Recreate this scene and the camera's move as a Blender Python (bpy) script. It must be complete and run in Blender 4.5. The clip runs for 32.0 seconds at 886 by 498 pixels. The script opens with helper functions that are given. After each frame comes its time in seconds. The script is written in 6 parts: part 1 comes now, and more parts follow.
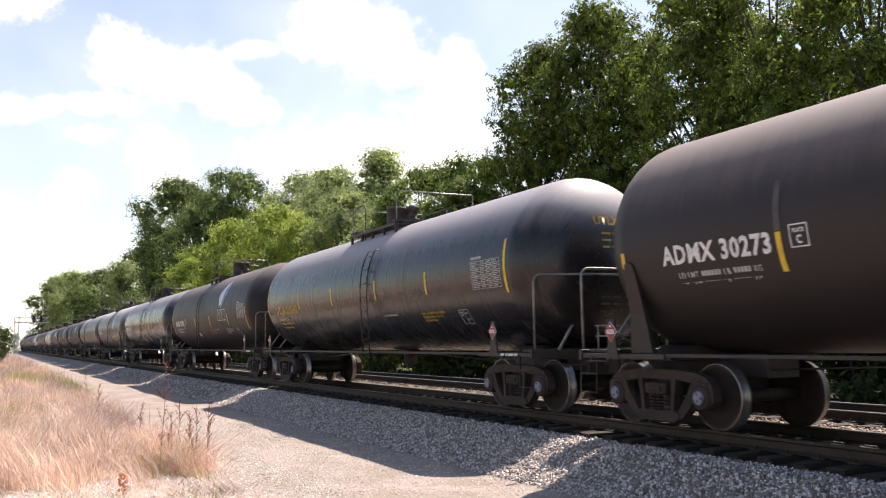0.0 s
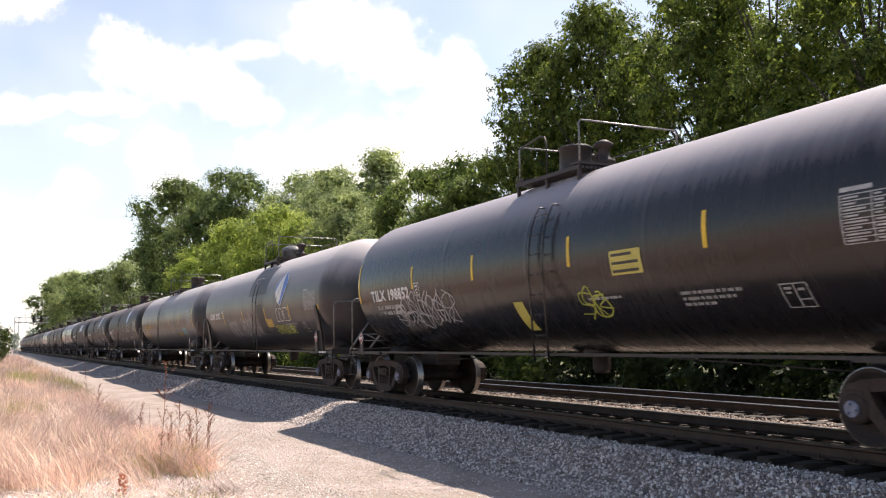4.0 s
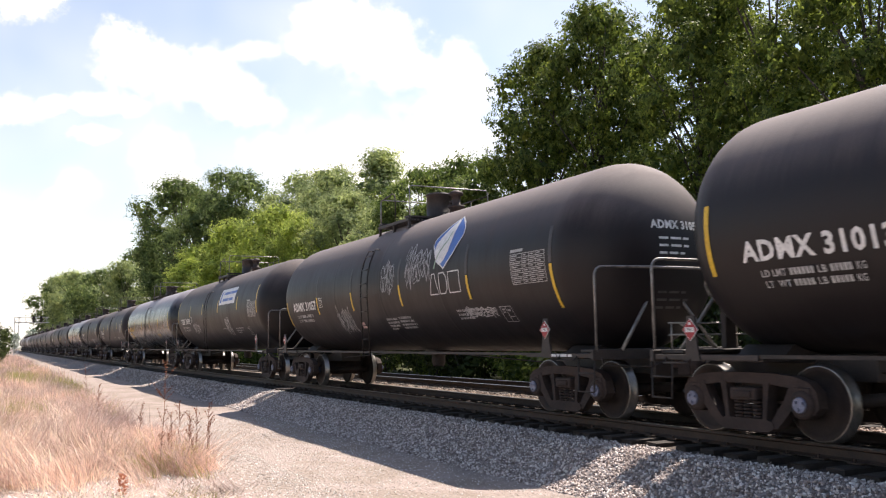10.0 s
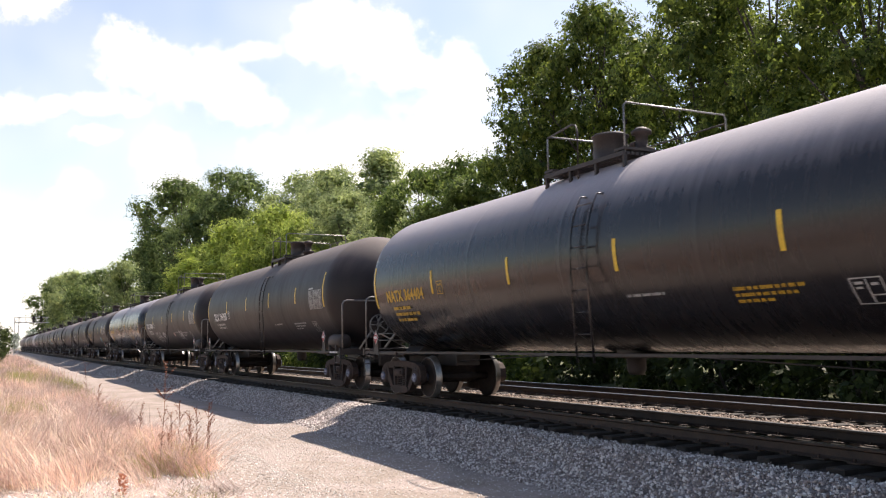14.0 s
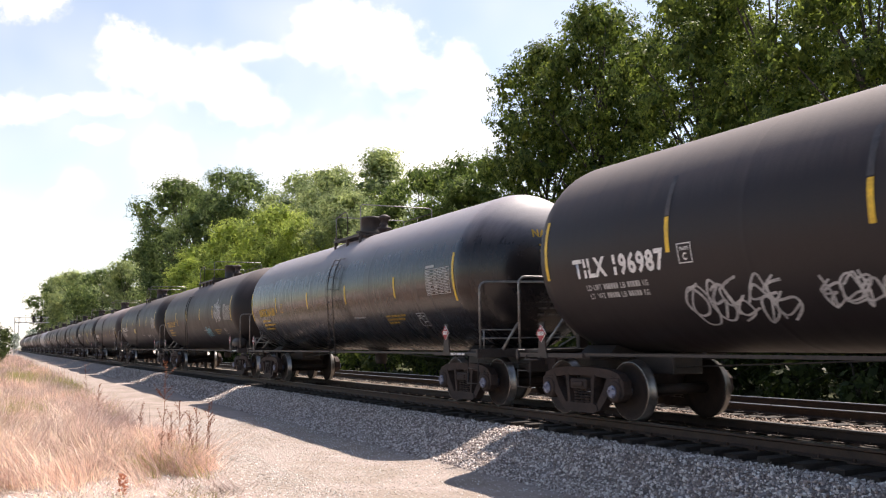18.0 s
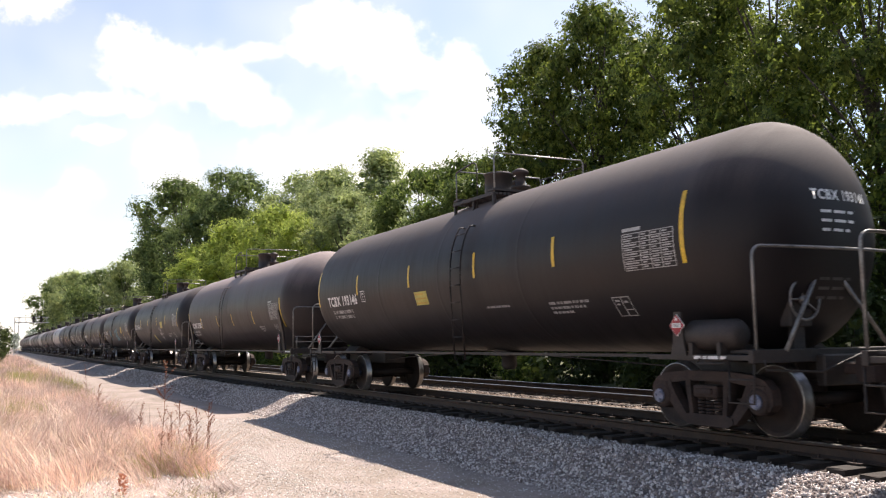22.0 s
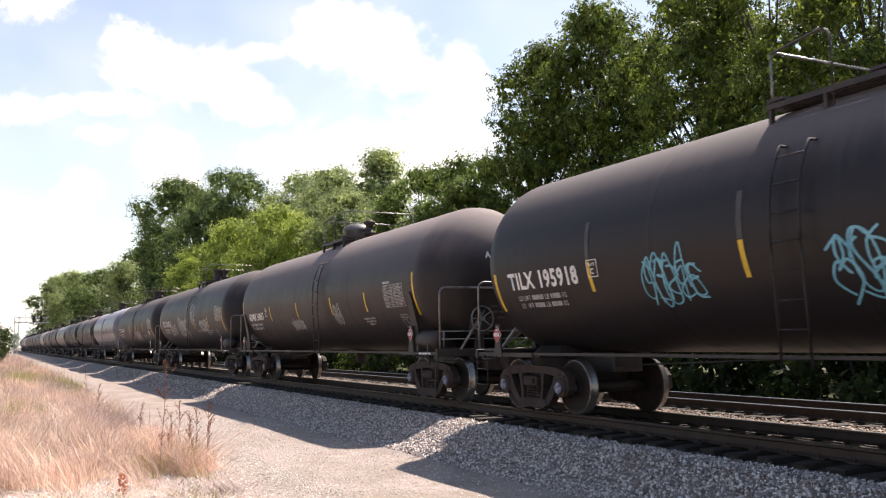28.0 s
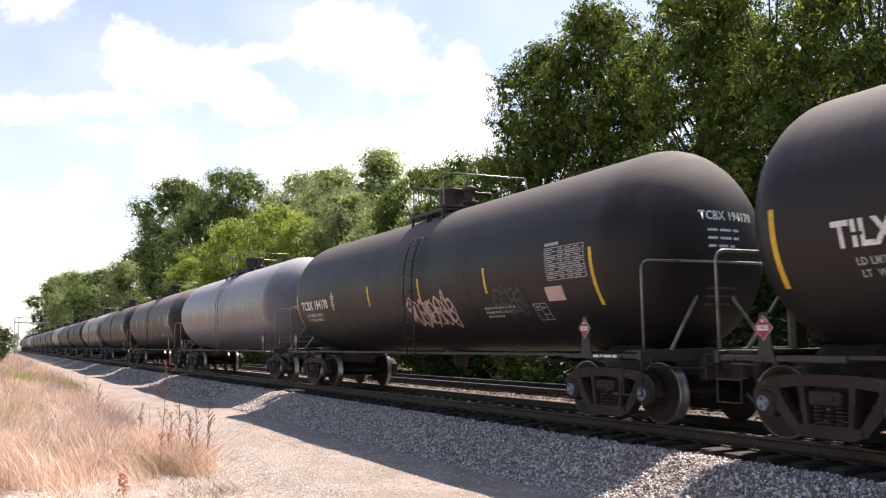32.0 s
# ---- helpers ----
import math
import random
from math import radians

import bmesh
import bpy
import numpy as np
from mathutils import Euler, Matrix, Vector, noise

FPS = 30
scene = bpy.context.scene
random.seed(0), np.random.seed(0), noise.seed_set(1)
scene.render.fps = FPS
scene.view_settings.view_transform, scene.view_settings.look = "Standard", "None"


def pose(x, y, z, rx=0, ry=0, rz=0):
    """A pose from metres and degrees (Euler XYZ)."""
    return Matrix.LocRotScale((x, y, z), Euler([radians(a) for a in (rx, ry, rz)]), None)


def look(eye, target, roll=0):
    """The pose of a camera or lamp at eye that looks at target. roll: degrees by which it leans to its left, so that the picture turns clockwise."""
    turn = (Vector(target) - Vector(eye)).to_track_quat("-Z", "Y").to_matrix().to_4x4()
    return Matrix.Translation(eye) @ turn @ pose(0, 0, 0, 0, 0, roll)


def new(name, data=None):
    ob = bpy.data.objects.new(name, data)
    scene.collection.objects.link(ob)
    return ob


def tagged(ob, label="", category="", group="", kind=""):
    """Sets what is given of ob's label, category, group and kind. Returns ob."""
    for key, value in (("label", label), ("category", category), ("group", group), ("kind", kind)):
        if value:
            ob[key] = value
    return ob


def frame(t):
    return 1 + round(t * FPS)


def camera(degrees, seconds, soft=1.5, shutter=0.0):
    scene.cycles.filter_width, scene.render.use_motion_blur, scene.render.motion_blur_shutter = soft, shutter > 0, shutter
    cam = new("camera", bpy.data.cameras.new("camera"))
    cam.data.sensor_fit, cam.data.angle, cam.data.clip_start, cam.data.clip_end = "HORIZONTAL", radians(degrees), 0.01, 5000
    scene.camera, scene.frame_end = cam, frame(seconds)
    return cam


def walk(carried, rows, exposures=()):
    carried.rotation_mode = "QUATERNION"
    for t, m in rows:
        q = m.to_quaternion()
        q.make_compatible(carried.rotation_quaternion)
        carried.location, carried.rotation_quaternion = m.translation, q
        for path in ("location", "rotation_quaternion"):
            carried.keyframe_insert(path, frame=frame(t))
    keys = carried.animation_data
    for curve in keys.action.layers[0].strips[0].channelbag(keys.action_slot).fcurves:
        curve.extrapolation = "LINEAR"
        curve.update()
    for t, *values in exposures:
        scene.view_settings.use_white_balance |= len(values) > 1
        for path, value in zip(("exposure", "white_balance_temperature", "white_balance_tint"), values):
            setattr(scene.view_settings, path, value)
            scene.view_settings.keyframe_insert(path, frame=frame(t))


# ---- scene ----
# the camera stands on a tripod beside the line
cam = camera(53.03, 32.0, soft=1.15, shutter=0.1)
EYE = Vector((0.0, -9.533, 1.261))
AIM = EYE + Vector((-0.8883, 0.4476, 0.1030))
walk(cam, [(0.0, look(EYE, AIM, -0.831)), (32.0, look(EYE, AIM, -0.831))], [(0.0, 0.86, 7080, 14), (32.0, 0.86, 7080, 14)])

# ---- light ----
SUN_TO = Vector((-0.36, 1.0, 1.64)).normalized()
world = bpy.data.worlds.new("world")
scene.world = world
world.use_nodes = True
wn = world.node_tree
sky = wn.nodes.new("ShaderNodeTexSky")
sky.sky_type = "NISHITA"
sky.sun_disc = False
sky.sun_elevation = math.asin(SUN_TO.z)
sky.sun_rotation = math.atan2(SUN_TO.x, SUN_TO.y)
sky.air_density, sky.dust_density, sky.ozone_density = 1.0, 0.8, 0.45
wn.nodes["Background"].inputs["Strength"].default_value = 0.11
wn.links.new(sky.outputs["Color"], wn.nodes["Background"].inputs["Color"])
sun = new("sun", bpy.data.lights.new("sun", "SUN"))
sun.data.energy, sun.data.angle, sun.data.color = 5.0, radians(0.55), (1.0, 0.955, 0.9)
sun.matrix_world = look((-40, 80, 140), Vector((-40, 80, 140)) - SUN_TO)


# ---- materials ----
def nodes_of(name):
    m = bpy.data.materials.new(name)
    m.use_nodes = True
    t = m.node_tree
    return m, t, t.nodes["Principled BSDF"]


def noise_node(t, scale, detail=4.0, rough=0.6, coord=None, stretch=None):
    n = t.nodes.new("ShaderNodeTexNoise")
    n.inputs["Scale"].default_value, n.inputs["Detail"].default_value, n.inputs["Roughness"].default_value = scale, detail, rough
    c = t.nodes.new("ShaderNodeTexCoord")
    out = c.outputs[coord or "Object"]
    if stretch:
        mp = t.nodes.new("ShaderNodeMapping")
        mp.inputs["Scale"].default_value = stretch
        t.links.new(out, mp.inputs["Vector"])
        out = mp.outputs["Vector"]
    t.links.new(out, n.inputs["Vector"])
    return n


def ramp(t, src, stops):
    r = t.nodes.new("ShaderNodeValToRGB")
    e = r.color_ramp.elements
    e[0].position, e[0].color = stops[0][0], (*stops[0][1], 1)
    e[1].position, e[1].color = stops[-1][0], (*stops[-1][1], 1)
    for p, c in stops[1:-1]:
        e.new(p).color = (*c, 1)
    t.links.new(src, r.inputs["Fac"])
    return r


def mix(t, fac, a, b, kind="MIX"):
    m = t.nodes.new("ShaderNodeMix")
    m.data_type, m.blend_type = "RGBA", kind
    for src, k in ((fac, 0), (a, 6), (b, 7)):
        if isinstance(src, (int, float)):
            m.inputs[k].default_value = src
        elif isinstance(src, tuple):
            m.inputs[k].default_value = (*src, 1)
        else:
            t.links.new(src, m.inputs[k])
    return m.outputs[2]


def bump(t, p, src, strength, distance):
    b = t.nodes.new("ShaderNodeBump")
    b.inputs["Strength"].default_value, b.inputs["Distance"].default_value = strength, distance
    t.links.new(src, b.inputs["Height"])
    t.links.new(b.outputs["Normal"], p.inputs["Normal"])


def surface(name, dark, light, scale=3.0, rough=0.6, metal=0.0, fine=40.0, relief=0.2, depth=0.004, stretch=None, spec=0.5, coord=None):
    """Two colours mixed by broad stains and fine grain, with a fine relief."""
    m, t, p = nodes_of(name)
    big, small = noise_node(t, scale, 5, 0.65, coord, stretch), noise_node(t, fine, 3, 0.6, coord, stretch)
    c = ramp(t, big.outputs["Fac"], [(0.32, dark), (0.68, light)])
    g = ramp(t, small.outputs["Fac"], [(0.3, (0.72, 0.72, 0.72)), (0.7, (1.12, 1.12, 1.12))])
    t.links.new(mix(t, 1.0, c.outputs["Color"], g.outputs["Color"], "MULTIPLY"), p.inputs["Base Color"])
    rr = t.nodes.new("ShaderNodeMapRange")
    rr.inputs["To Min"].default_value, rr.inputs["To Max"].default_value = max(0.05, rough - 0.1), min(1, rough + 0.1)
    t.links.new(big.outputs["Fac"], rr.inputs["Value"])
    t.links.new(rr.outputs["Result"], p.inputs["Roughness"])
    p.inputs["Metallic"].default_value = metal
    p.inputs["Specular IOR Level"].default_value = spec
    if relief:
        bump(t, p, small.outputs["Fac"], relief, depth)
    return m


def tank_paint(name, base, dust, rough, dust_amount=0.5, gloss=0.5, lit_top=(0.1, 0.093, 0.088), top_fade=(3.05, 4.5)):
    """Tank car paint: a dark coat with road dust, rust streaks that run down and duller patches; the sunlit top is
    painted in as a paler tone.
    """
    m, t, p = nodes_of(name)
    big = noise_node(t, 0.55, 6, 0.65)
    streak = noise_node(t, 3.0, 5, 0.7, None, (2.2, 0.25, 0.25))
    fine = noise_node(t, 60, 3, 0.6)
    ob = t.nodes.new("ShaderNodeObjectInfo")
    a = ramp(t, big.outputs["Fac"], [(0.35, (0, 0, 0)), (0.75, (1, 1, 1))])
    b = ramp(t, streak.outputs["Fac"], [(0.42, (0, 0, 0)), (0.75, (1, 1, 1))])
    both = mix(t, 0.5, a.outputs["Color"], b.outputs["Color"])
    k = t.nodes.new("ShaderNodeMath")
    k.operation = "MULTIPLY"
    k.inputs[1].default_value = dust_amount
    t.links.new(both, k.inputs[0])
    c = mix(t, k.outputs[0], base, dust)
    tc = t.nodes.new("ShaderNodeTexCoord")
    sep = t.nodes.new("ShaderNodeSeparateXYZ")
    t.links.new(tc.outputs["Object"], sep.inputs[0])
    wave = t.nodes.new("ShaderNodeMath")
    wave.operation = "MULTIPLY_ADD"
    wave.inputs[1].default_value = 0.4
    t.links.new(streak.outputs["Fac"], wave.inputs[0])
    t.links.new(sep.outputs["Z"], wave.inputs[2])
    top_mask = t.nodes.new("ShaderNodeMapRange")
    top_mask.interpolation_type = "SMOOTHSTEP"
    top_mask.inputs["From Min"].default_value, top_mask.inputs["From Max"].default_value = top_fade
    t.links.new(wave.outputs[0], top_mask.inputs["Value"])
    # dusty pale tone towards the top also paints in its sunlit brightness
    c = mix(t, top_mask.outputs["Result"], c, lit_top)
    g = ramp(t, fine.outputs["Fac"], [(0.3, (0.85, 0.85, 0.85)), (0.7, (1.1, 1.1, 1.1))])
    c = mix(t, 1.0, c, g.outputs["Color"], "MULTIPLY")
    v = t.nodes.new("ShaderNodeMapRange")
    v.inputs["To Min"].default_value, v.inputs["To Max"].default_value = 0.85, 1.15
    t.links.new(ob.outputs["Random"], v.inputs["Value"])
    hsv = t.nodes.new("ShaderNodeHueSaturation")
    t.links.new(v.outputs["Result"], hsv.inputs["Value"])
    t.links.new(c, hsv.inputs["Color"])
    t.links.new(hsv.outputs["Color"], p.inputs["Base Color"])
    rr = t.nodes.new("ShaderNodeMapRange")
    rr.inputs["To Min"].default_value, rr.inputs["To Max"].default_value = rough, min(0.9, rough + 0.22)
    t.links.new(both, rr.inputs["Value"])
    dull = t.nodes.new("ShaderNodeMath")
    dull.operation = "MULTIPLY_ADD"
    dull.inputs[1].default_value = 0.3
    t.links.new(top_mask.outputs["Result"], dull.inputs[0])
    t.links.new(rr.outputs["Result"], dull.inputs[2])
    t.links.new(dull.outputs[0], p.inputs["Roughness"])
    p.inputs["Specular IOR Level"].default_value = gloss
    bump(t, p, big.outputs["Fac"], 0.12, 0.02)
    return m


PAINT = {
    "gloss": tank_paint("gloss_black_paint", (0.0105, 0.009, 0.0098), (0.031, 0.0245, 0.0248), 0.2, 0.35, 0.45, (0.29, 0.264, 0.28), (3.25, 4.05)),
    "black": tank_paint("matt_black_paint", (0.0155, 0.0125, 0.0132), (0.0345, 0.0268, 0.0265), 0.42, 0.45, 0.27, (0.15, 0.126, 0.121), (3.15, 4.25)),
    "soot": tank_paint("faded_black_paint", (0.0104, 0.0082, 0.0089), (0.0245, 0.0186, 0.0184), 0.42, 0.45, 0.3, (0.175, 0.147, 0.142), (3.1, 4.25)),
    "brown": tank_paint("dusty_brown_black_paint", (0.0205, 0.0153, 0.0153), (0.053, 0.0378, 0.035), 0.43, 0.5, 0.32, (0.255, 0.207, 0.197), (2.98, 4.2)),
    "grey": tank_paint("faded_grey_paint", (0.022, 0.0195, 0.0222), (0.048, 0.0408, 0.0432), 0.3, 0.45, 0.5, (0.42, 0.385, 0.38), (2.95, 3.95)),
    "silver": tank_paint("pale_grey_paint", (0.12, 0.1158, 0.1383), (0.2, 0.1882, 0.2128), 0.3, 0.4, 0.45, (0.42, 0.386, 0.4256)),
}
M_STEEL = surface("dirty_black_steel", (0.021, 0.0168, 0.0153), (0.052, 0.0398, 0.0355), 2.5, 0.58, spec=0.4)
M_TRUCK = surface("brake_dusted_cast_steel", (0.023, 0.0165, 0.0152), (0.068, 0.046, 0.0395), 3.5, 0.8, spec=0.3)
M_WHEEL = surface("rusty_wheel_steel", (0.0155, 0.011, 0.01), (0.042, 0.0285, 0.024), 4.0, 0.7, spec=0.3)
M_TREAD = surface("polished_tread_steel", (0.2, 0.185, 0.175), (0.36, 0.34, 0.32), 6.0, 0.33, 0.9, relief=0.05)
M_PIPE = surface("worn_grey_handrail_paint", (0.12, 0.115, 0.11), (0.3, 0.29, 0.28), 5.0, 0.38, 0.4, relief=0.05)
M_CAP = surface("blue_grey_bearing_cap", (0.09, 0.1, 0.15), (0.24, 0.26, 0.36), 9.0, 0.45, 0.4)
M_YELLOW = surface("yellow_reflective_tape", (0.55, 0.34, 0.02), (0.8, 0.52, 0.03), 6.0, 0.4, relief=0.03)
M_WHITE = surface("white_stencil_paint", (0.62, 0.61, 0.59), (0.84, 0.83, 0.81), 7.0, 0.55, relief=0.03)
M_GREYTEXT = surface("dusty_white_stencil_paint", (0.26, 0.255, 0.25), (0.48, 0.47, 0.46), 7.0, 0.55, relief=0.03)
M_YTEXT = surface("yellow_stencil_paint", (0.42, 0.24, 0.02), (0.62, 0.38, 0.03), 7.0, 0.55, relief=0.03)
M_GHOST = surface("scuffed_grey_decal", (0.035, 0.0325, 0.033), (0.085, 0.079, 0.079), 4.0, 0.6, relief=0.03)
M_RED = surface("red_placard", (0.26, 0.012, 0.02), (0.4, 0.025, 0.035), 6.0, 0.45, relief=0.03)
M_BLUE = surface("blue_decal", (0.03, 0.1, 0.36), (0.05, 0.16, 0.5), 3.0, 0.45, relief=0.03)
M_STEM = surface("pale_green_decal", (0.2, 0.3, 0.2), (0.35, 0.45, 0.33), 4.0, 0.5, relief=0.03)
M_CYAN = surface("pale_blue_spray_paint", (0.1, 0.32, 0.42), (0.2, 0.5, 0.6), 5.0, 0.6, relief=0.03)
M_PINK = surface("faded_red_spray_paint", (0.16, 0.06, 0.05), (0.3, 0.12, 0.1), 5.0, 0.6, relief=0.03)
M_SPRAY = surface("white_spray_paint", (0.27, 0.265, 0.265), (0.52, 0.51, 0.51), 5.0, 0.6, relief=0.03)
M_RAIL = surface("rusty_rail_steel", (0.027, 0.0165, 0.012), (0.068, 0.04, 0.027), 6.0, 0.7, 0.2)
M_HEAD = surface("polished_rail_head", (0.32, 0.3, 0.28), (0.5, 0.47, 0.44), 5.0, 0.3, 0.9, relief=0.03)
M_TIE = surface("creosoted_timber", (0.013, 0.0095, 0.0075), (0.045, 0.032, 0.025), 2.0, 0.85, 0, 30, 0.6, 0.01, (0.3, 3, 3))
M_CAP_GREY = surface("worn_grey_cover_paint", (0.06, 0.057, 0.056), (0.15, 0.145, 0.142), 4.0, 0.55)
M_VALVE = surface("rust_red_valve_paint", (0.02, 0.014, 0.012), (0.05, 0.03, 0.025), 6.0, 0.65)
M_SIGNAL = surface("weathered_galvanised_steel", (0.45, 0.45, 0.44), (0.68, 0.68, 0.67), 2.0, 0.5, 0.2)
M_BARK = surface("grey_brown_bark", (0.045, 0.035, 0.027), (0.11, 0.092, 0.075), 3.0, 0.9, 0, 25, 0.8, 0.02, (3, 3, 0.5))


def leaf_material(name, dark, light, glow=0.35):
    m, t, p = nodes_of(name)
    geo = t.nodes.new("ShaderNodeNewGeometry")
    c = ramp(t, geo.outputs["Random Per Island"], [(0.0, dark), (1.0, light)])
    big = noise_node(t, 0.5, 3)
    g = ramp(t, big.outputs["Fac"], [(0.36, (0.6, 0.64, 0.6)), (0.66, (1.4, 1.32, 1.05))])
    col = mix(t, 1.0, c.outputs["Color"], g.outputs["Color"], "MULTIPLY")
    t.links.new(col, p.inputs["Base Color"])
    p.inputs["Roughness"].default_value = 0.55
    p.inputs["Specular IOR Level"].default_value = 0.25
    tr = t.nodes.new("ShaderNodeBsdfTranslucent")
    t.links.new(col, tr.inputs["Color"])
    ms = t.nodes.new("ShaderNodeMixShader")
    ms.inputs["Fac"].default_value = glow
    t.links.new(p.outputs["BSDF"], ms.inputs[1])
    t.links.new(tr.outputs["BSDF"], ms.inputs[2])
    t.links.new(ms.outputs["Shader"], t.nodes["Material Output"].inputs["Surface"])
    return m


M_LEAF = leaf_material("dark_green_leaves", (0.035, 0.066, 0.015), (0.23, 0.29, 0.065), 0.46)
M_LEAF_S = leaf_material("fresh_green_leaves", (0.07, 0.115, 0.03), (0.22, 0.285, 0.09), 0.52)
# darker copy of the leaves: the undergrowth's shade is put into the colour
M_SHADE = leaf_material("shade_darkened_leaves", (0.022, 0.037, 0.01), (0.075, 0.1, 0.028), 0.35)
# paler, greyer green: the air's haze over distance is put into the colour
M_LEAF_H = leaf_material("haze_paled_green_leaves", (0.1, 0.148, 0.058), (0.19, 0.25, 0.1), 0.58)
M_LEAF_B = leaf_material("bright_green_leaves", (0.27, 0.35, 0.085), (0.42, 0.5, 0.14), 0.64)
# grey-green of the pale trees; on a far tree it stands in for haze
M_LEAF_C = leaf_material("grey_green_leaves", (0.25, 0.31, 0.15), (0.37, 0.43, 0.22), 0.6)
# the haze of distance is put into this pale blue-green
M_LEAF_HAZE = leaf_material("haze_tinted_leaves", (0.36, 0.43, 0.42), (0.5, 0.57, 0.56), 0.5)
M_GRASS = leaf_material("dry_straw_grass", (0.31, 0.2, 0.2), (0.82, 0.625, 0.62), 0.34)
M_STALK = leaf_material("bleached_straw_stalks", (0.6, 0.47, 0.43), (0.88, 0.78, 0.74), 0.3)
M_GRASS_G = leaf_material("yellow_green_grass", (0.2, 0.2, 0.07), (0.46, 0.42, 0.19), 0.3)
M_STEMS = leaf_material("dead_brown_stems", (0.16, 0.11, 0.095), (0.32, 0.23, 0.2), 0.2)
M_DOCK = leaf_material("red_brown_seed_heads", (0.16, 0.05, 0.03), (0.3, 0.12, 0.07), 0.2)


def stone_material(name, dark, mid, light):
    m, t, p = nodes_of(name)
    geo = t.nodes.new("ShaderNodeNewGeometry")
    c = ramp(t, geo.outputs["Random Per Island"], [(0.0, dark), (0.5, mid), (1.0, light)])
    n = noise_node(t, 45, 3)
    g = ramp(t, n.outputs["Fac"], [(0.3, (0.8, 0.8, 0.8)), (0.7, (1.12, 1.12, 1.12))])
    t.links.new(mix(t, 1.0, c.outputs["Color"], g.outputs["Color"], "MULTIPLY"), p.inputs["Base Color"])
    p.inputs["Roughness"].default_value = 0.85
    return m


M_STONE = stone_material("crushed_limestone", (0.17, 0.13, 0.116), (0.41, 0.335, 0.304), (0.86, 0.78, 0.73))
M_BED = surface("far_grey_ballast", (0.2, 0.165, 0.15), (0.34, 0.29, 0.27), 0.8, 0.9, fine=6.0)
M_RUSTY = stone_material("rust_stained_ballast", (0.16, 0.11, 0.085), (0.3, 0.225, 0.18), (0.55, 0.45, 0.38))
M_PEBBLE = stone_material("tan_road_gravel", (0.27, 0.222, 0.19), (0.44, 0.385, 0.335), (0.88, 0.85, 0.81))


def ground_material():
    """Grey ballast by the rails, a tan gravel lane, bare pinkish soil under the dry grass, leaf litter under the trees."""
    m, t, p = nodes_of("ballast_lane_and_soil")
    tc = t.nodes.new("ShaderNodeTexCoord")
    sep = t.nodes.new("ShaderNodeSeparateXYZ")
    t.links.new(tc.outputs["Object"], sep.inputs[0])
    wob = noise_node(t, 0.6, 4)
    add = t.nodes.new("ShaderNodeMath")
    add.operation = "MULTIPLY_ADD"
    add.inputs[1].default_value, add.inputs[2].default_value = 1.1, -0.55
    t.links.new(wob.outputs["Fac"], add.inputs[0])
    yy = t.nodes.new("ShaderNodeMath")
    t.links.new(sep.outputs["Y"], yy.inputs[0])
    t.links.new(add.outputs[0], yy.inputs[1])

    def step(lo, hi):
        r = t.nodes.new("ShaderNodeMapRange")
        r.inputs["From Min"].default_value, r.inputs["From Max"].default_value = lo, hi
        t.links.new(yy.outputs[0], r.inputs["Value"])
        return r.outputs["Result"]

    vor = t.nodes.new("ShaderNodeTexVoronoi")
    vor.inputs["Scale"].default_value = 17
    t.links.new(tc.outputs["Object"], vor.inputs["Vector"])
    peb = ramp(t, vor.outputs["Color"], [(0.1, (0.11, 0.087, 0.08)), (0.9, (0.32, 0.272, 0.255))])
    fine = noise_node(t, 22, 5, 0.7)
    bare = noise_node(t, 1.1, 5, 0.65)
    tan_a = ramp(t, fine.outputs["Fac"], [(0.3, (0.252, 0.196, 0.17)), (0.7, (0.4, 0.327, 0.292))])
    tan_b = ramp(t, fine.outputs["Fac"], [(0.3, (0.195, 0.15, 0.121)), (0.7, (0.3, 0.24, 0.199))])
    worn = ramp(t, bare.outputs["Fac"], [(0.42, (0, 0, 0)), (0.6, (1, 1, 1))])
    tan_mix = mix(t, worn.outputs["Color"], tan_a.outputs["Color"], tan_b.outputs["Color"])
    soil = ramp(t, fine.outputs["Fac"], [(0.3, (0.225, 0.158, 0.132)), (0.7, (0.47, 0.36, 0.322))])
    lit = ramp(t, fine.outputs["Fac"], [(0.3, (0.05, 0.06, 0.025)), (0.7, (0.12, 0.13, 0.05))])
    c = mix(t, step(-6.8, -5.9), soil.outputs["Color"], tan_mix)
    c = mix(t, step(-3.3, -2.6), c, peb.outputs["Color"])
    oil = ramp(t, fine.outputs["Fac"], [(0.3, (0.035, 0.026, 0.021)), (0.7, (0.1, 0.075, 0.06))])
    rust = ramp(t, vor.outputs["Color"], [(0.1, (0.13, 0.095, 0.075)), (0.9, (0.33, 0.26, 0.21))])
    c = mix(t, step(-1.75, -1.3), c, oil.outputs["Color"])
    c = mix(t, step(0.4, 0.9), c, rust.outputs["Color"])
    c = mix(t, step(6.6, 7.4), c, lit.outputs["Color"])
    t.links.new(c, p.inputs["Base Color"])
    p.inputs["Roughness"].default_value = 0.92
    bump(t, p, vor.outputs["Distance"], 0.6, 0.03)
    return m


M_GROUND = ground_material()


# ---- mesh helpers ----
def mesh_of(name, bm, material, smooth=False):
    me = bpy.data.meshes.new(name)
    bm.normal_update()
    bm.to_mesh(me)
    bm.free()
    for mt in material if isinstance(material, (list, tuple)) else [material]:
        me.materials.append(mt)
    if smooth:
        me.polygons.foreach_set("use_smooth", [True] * len(me.polygons))
    return me


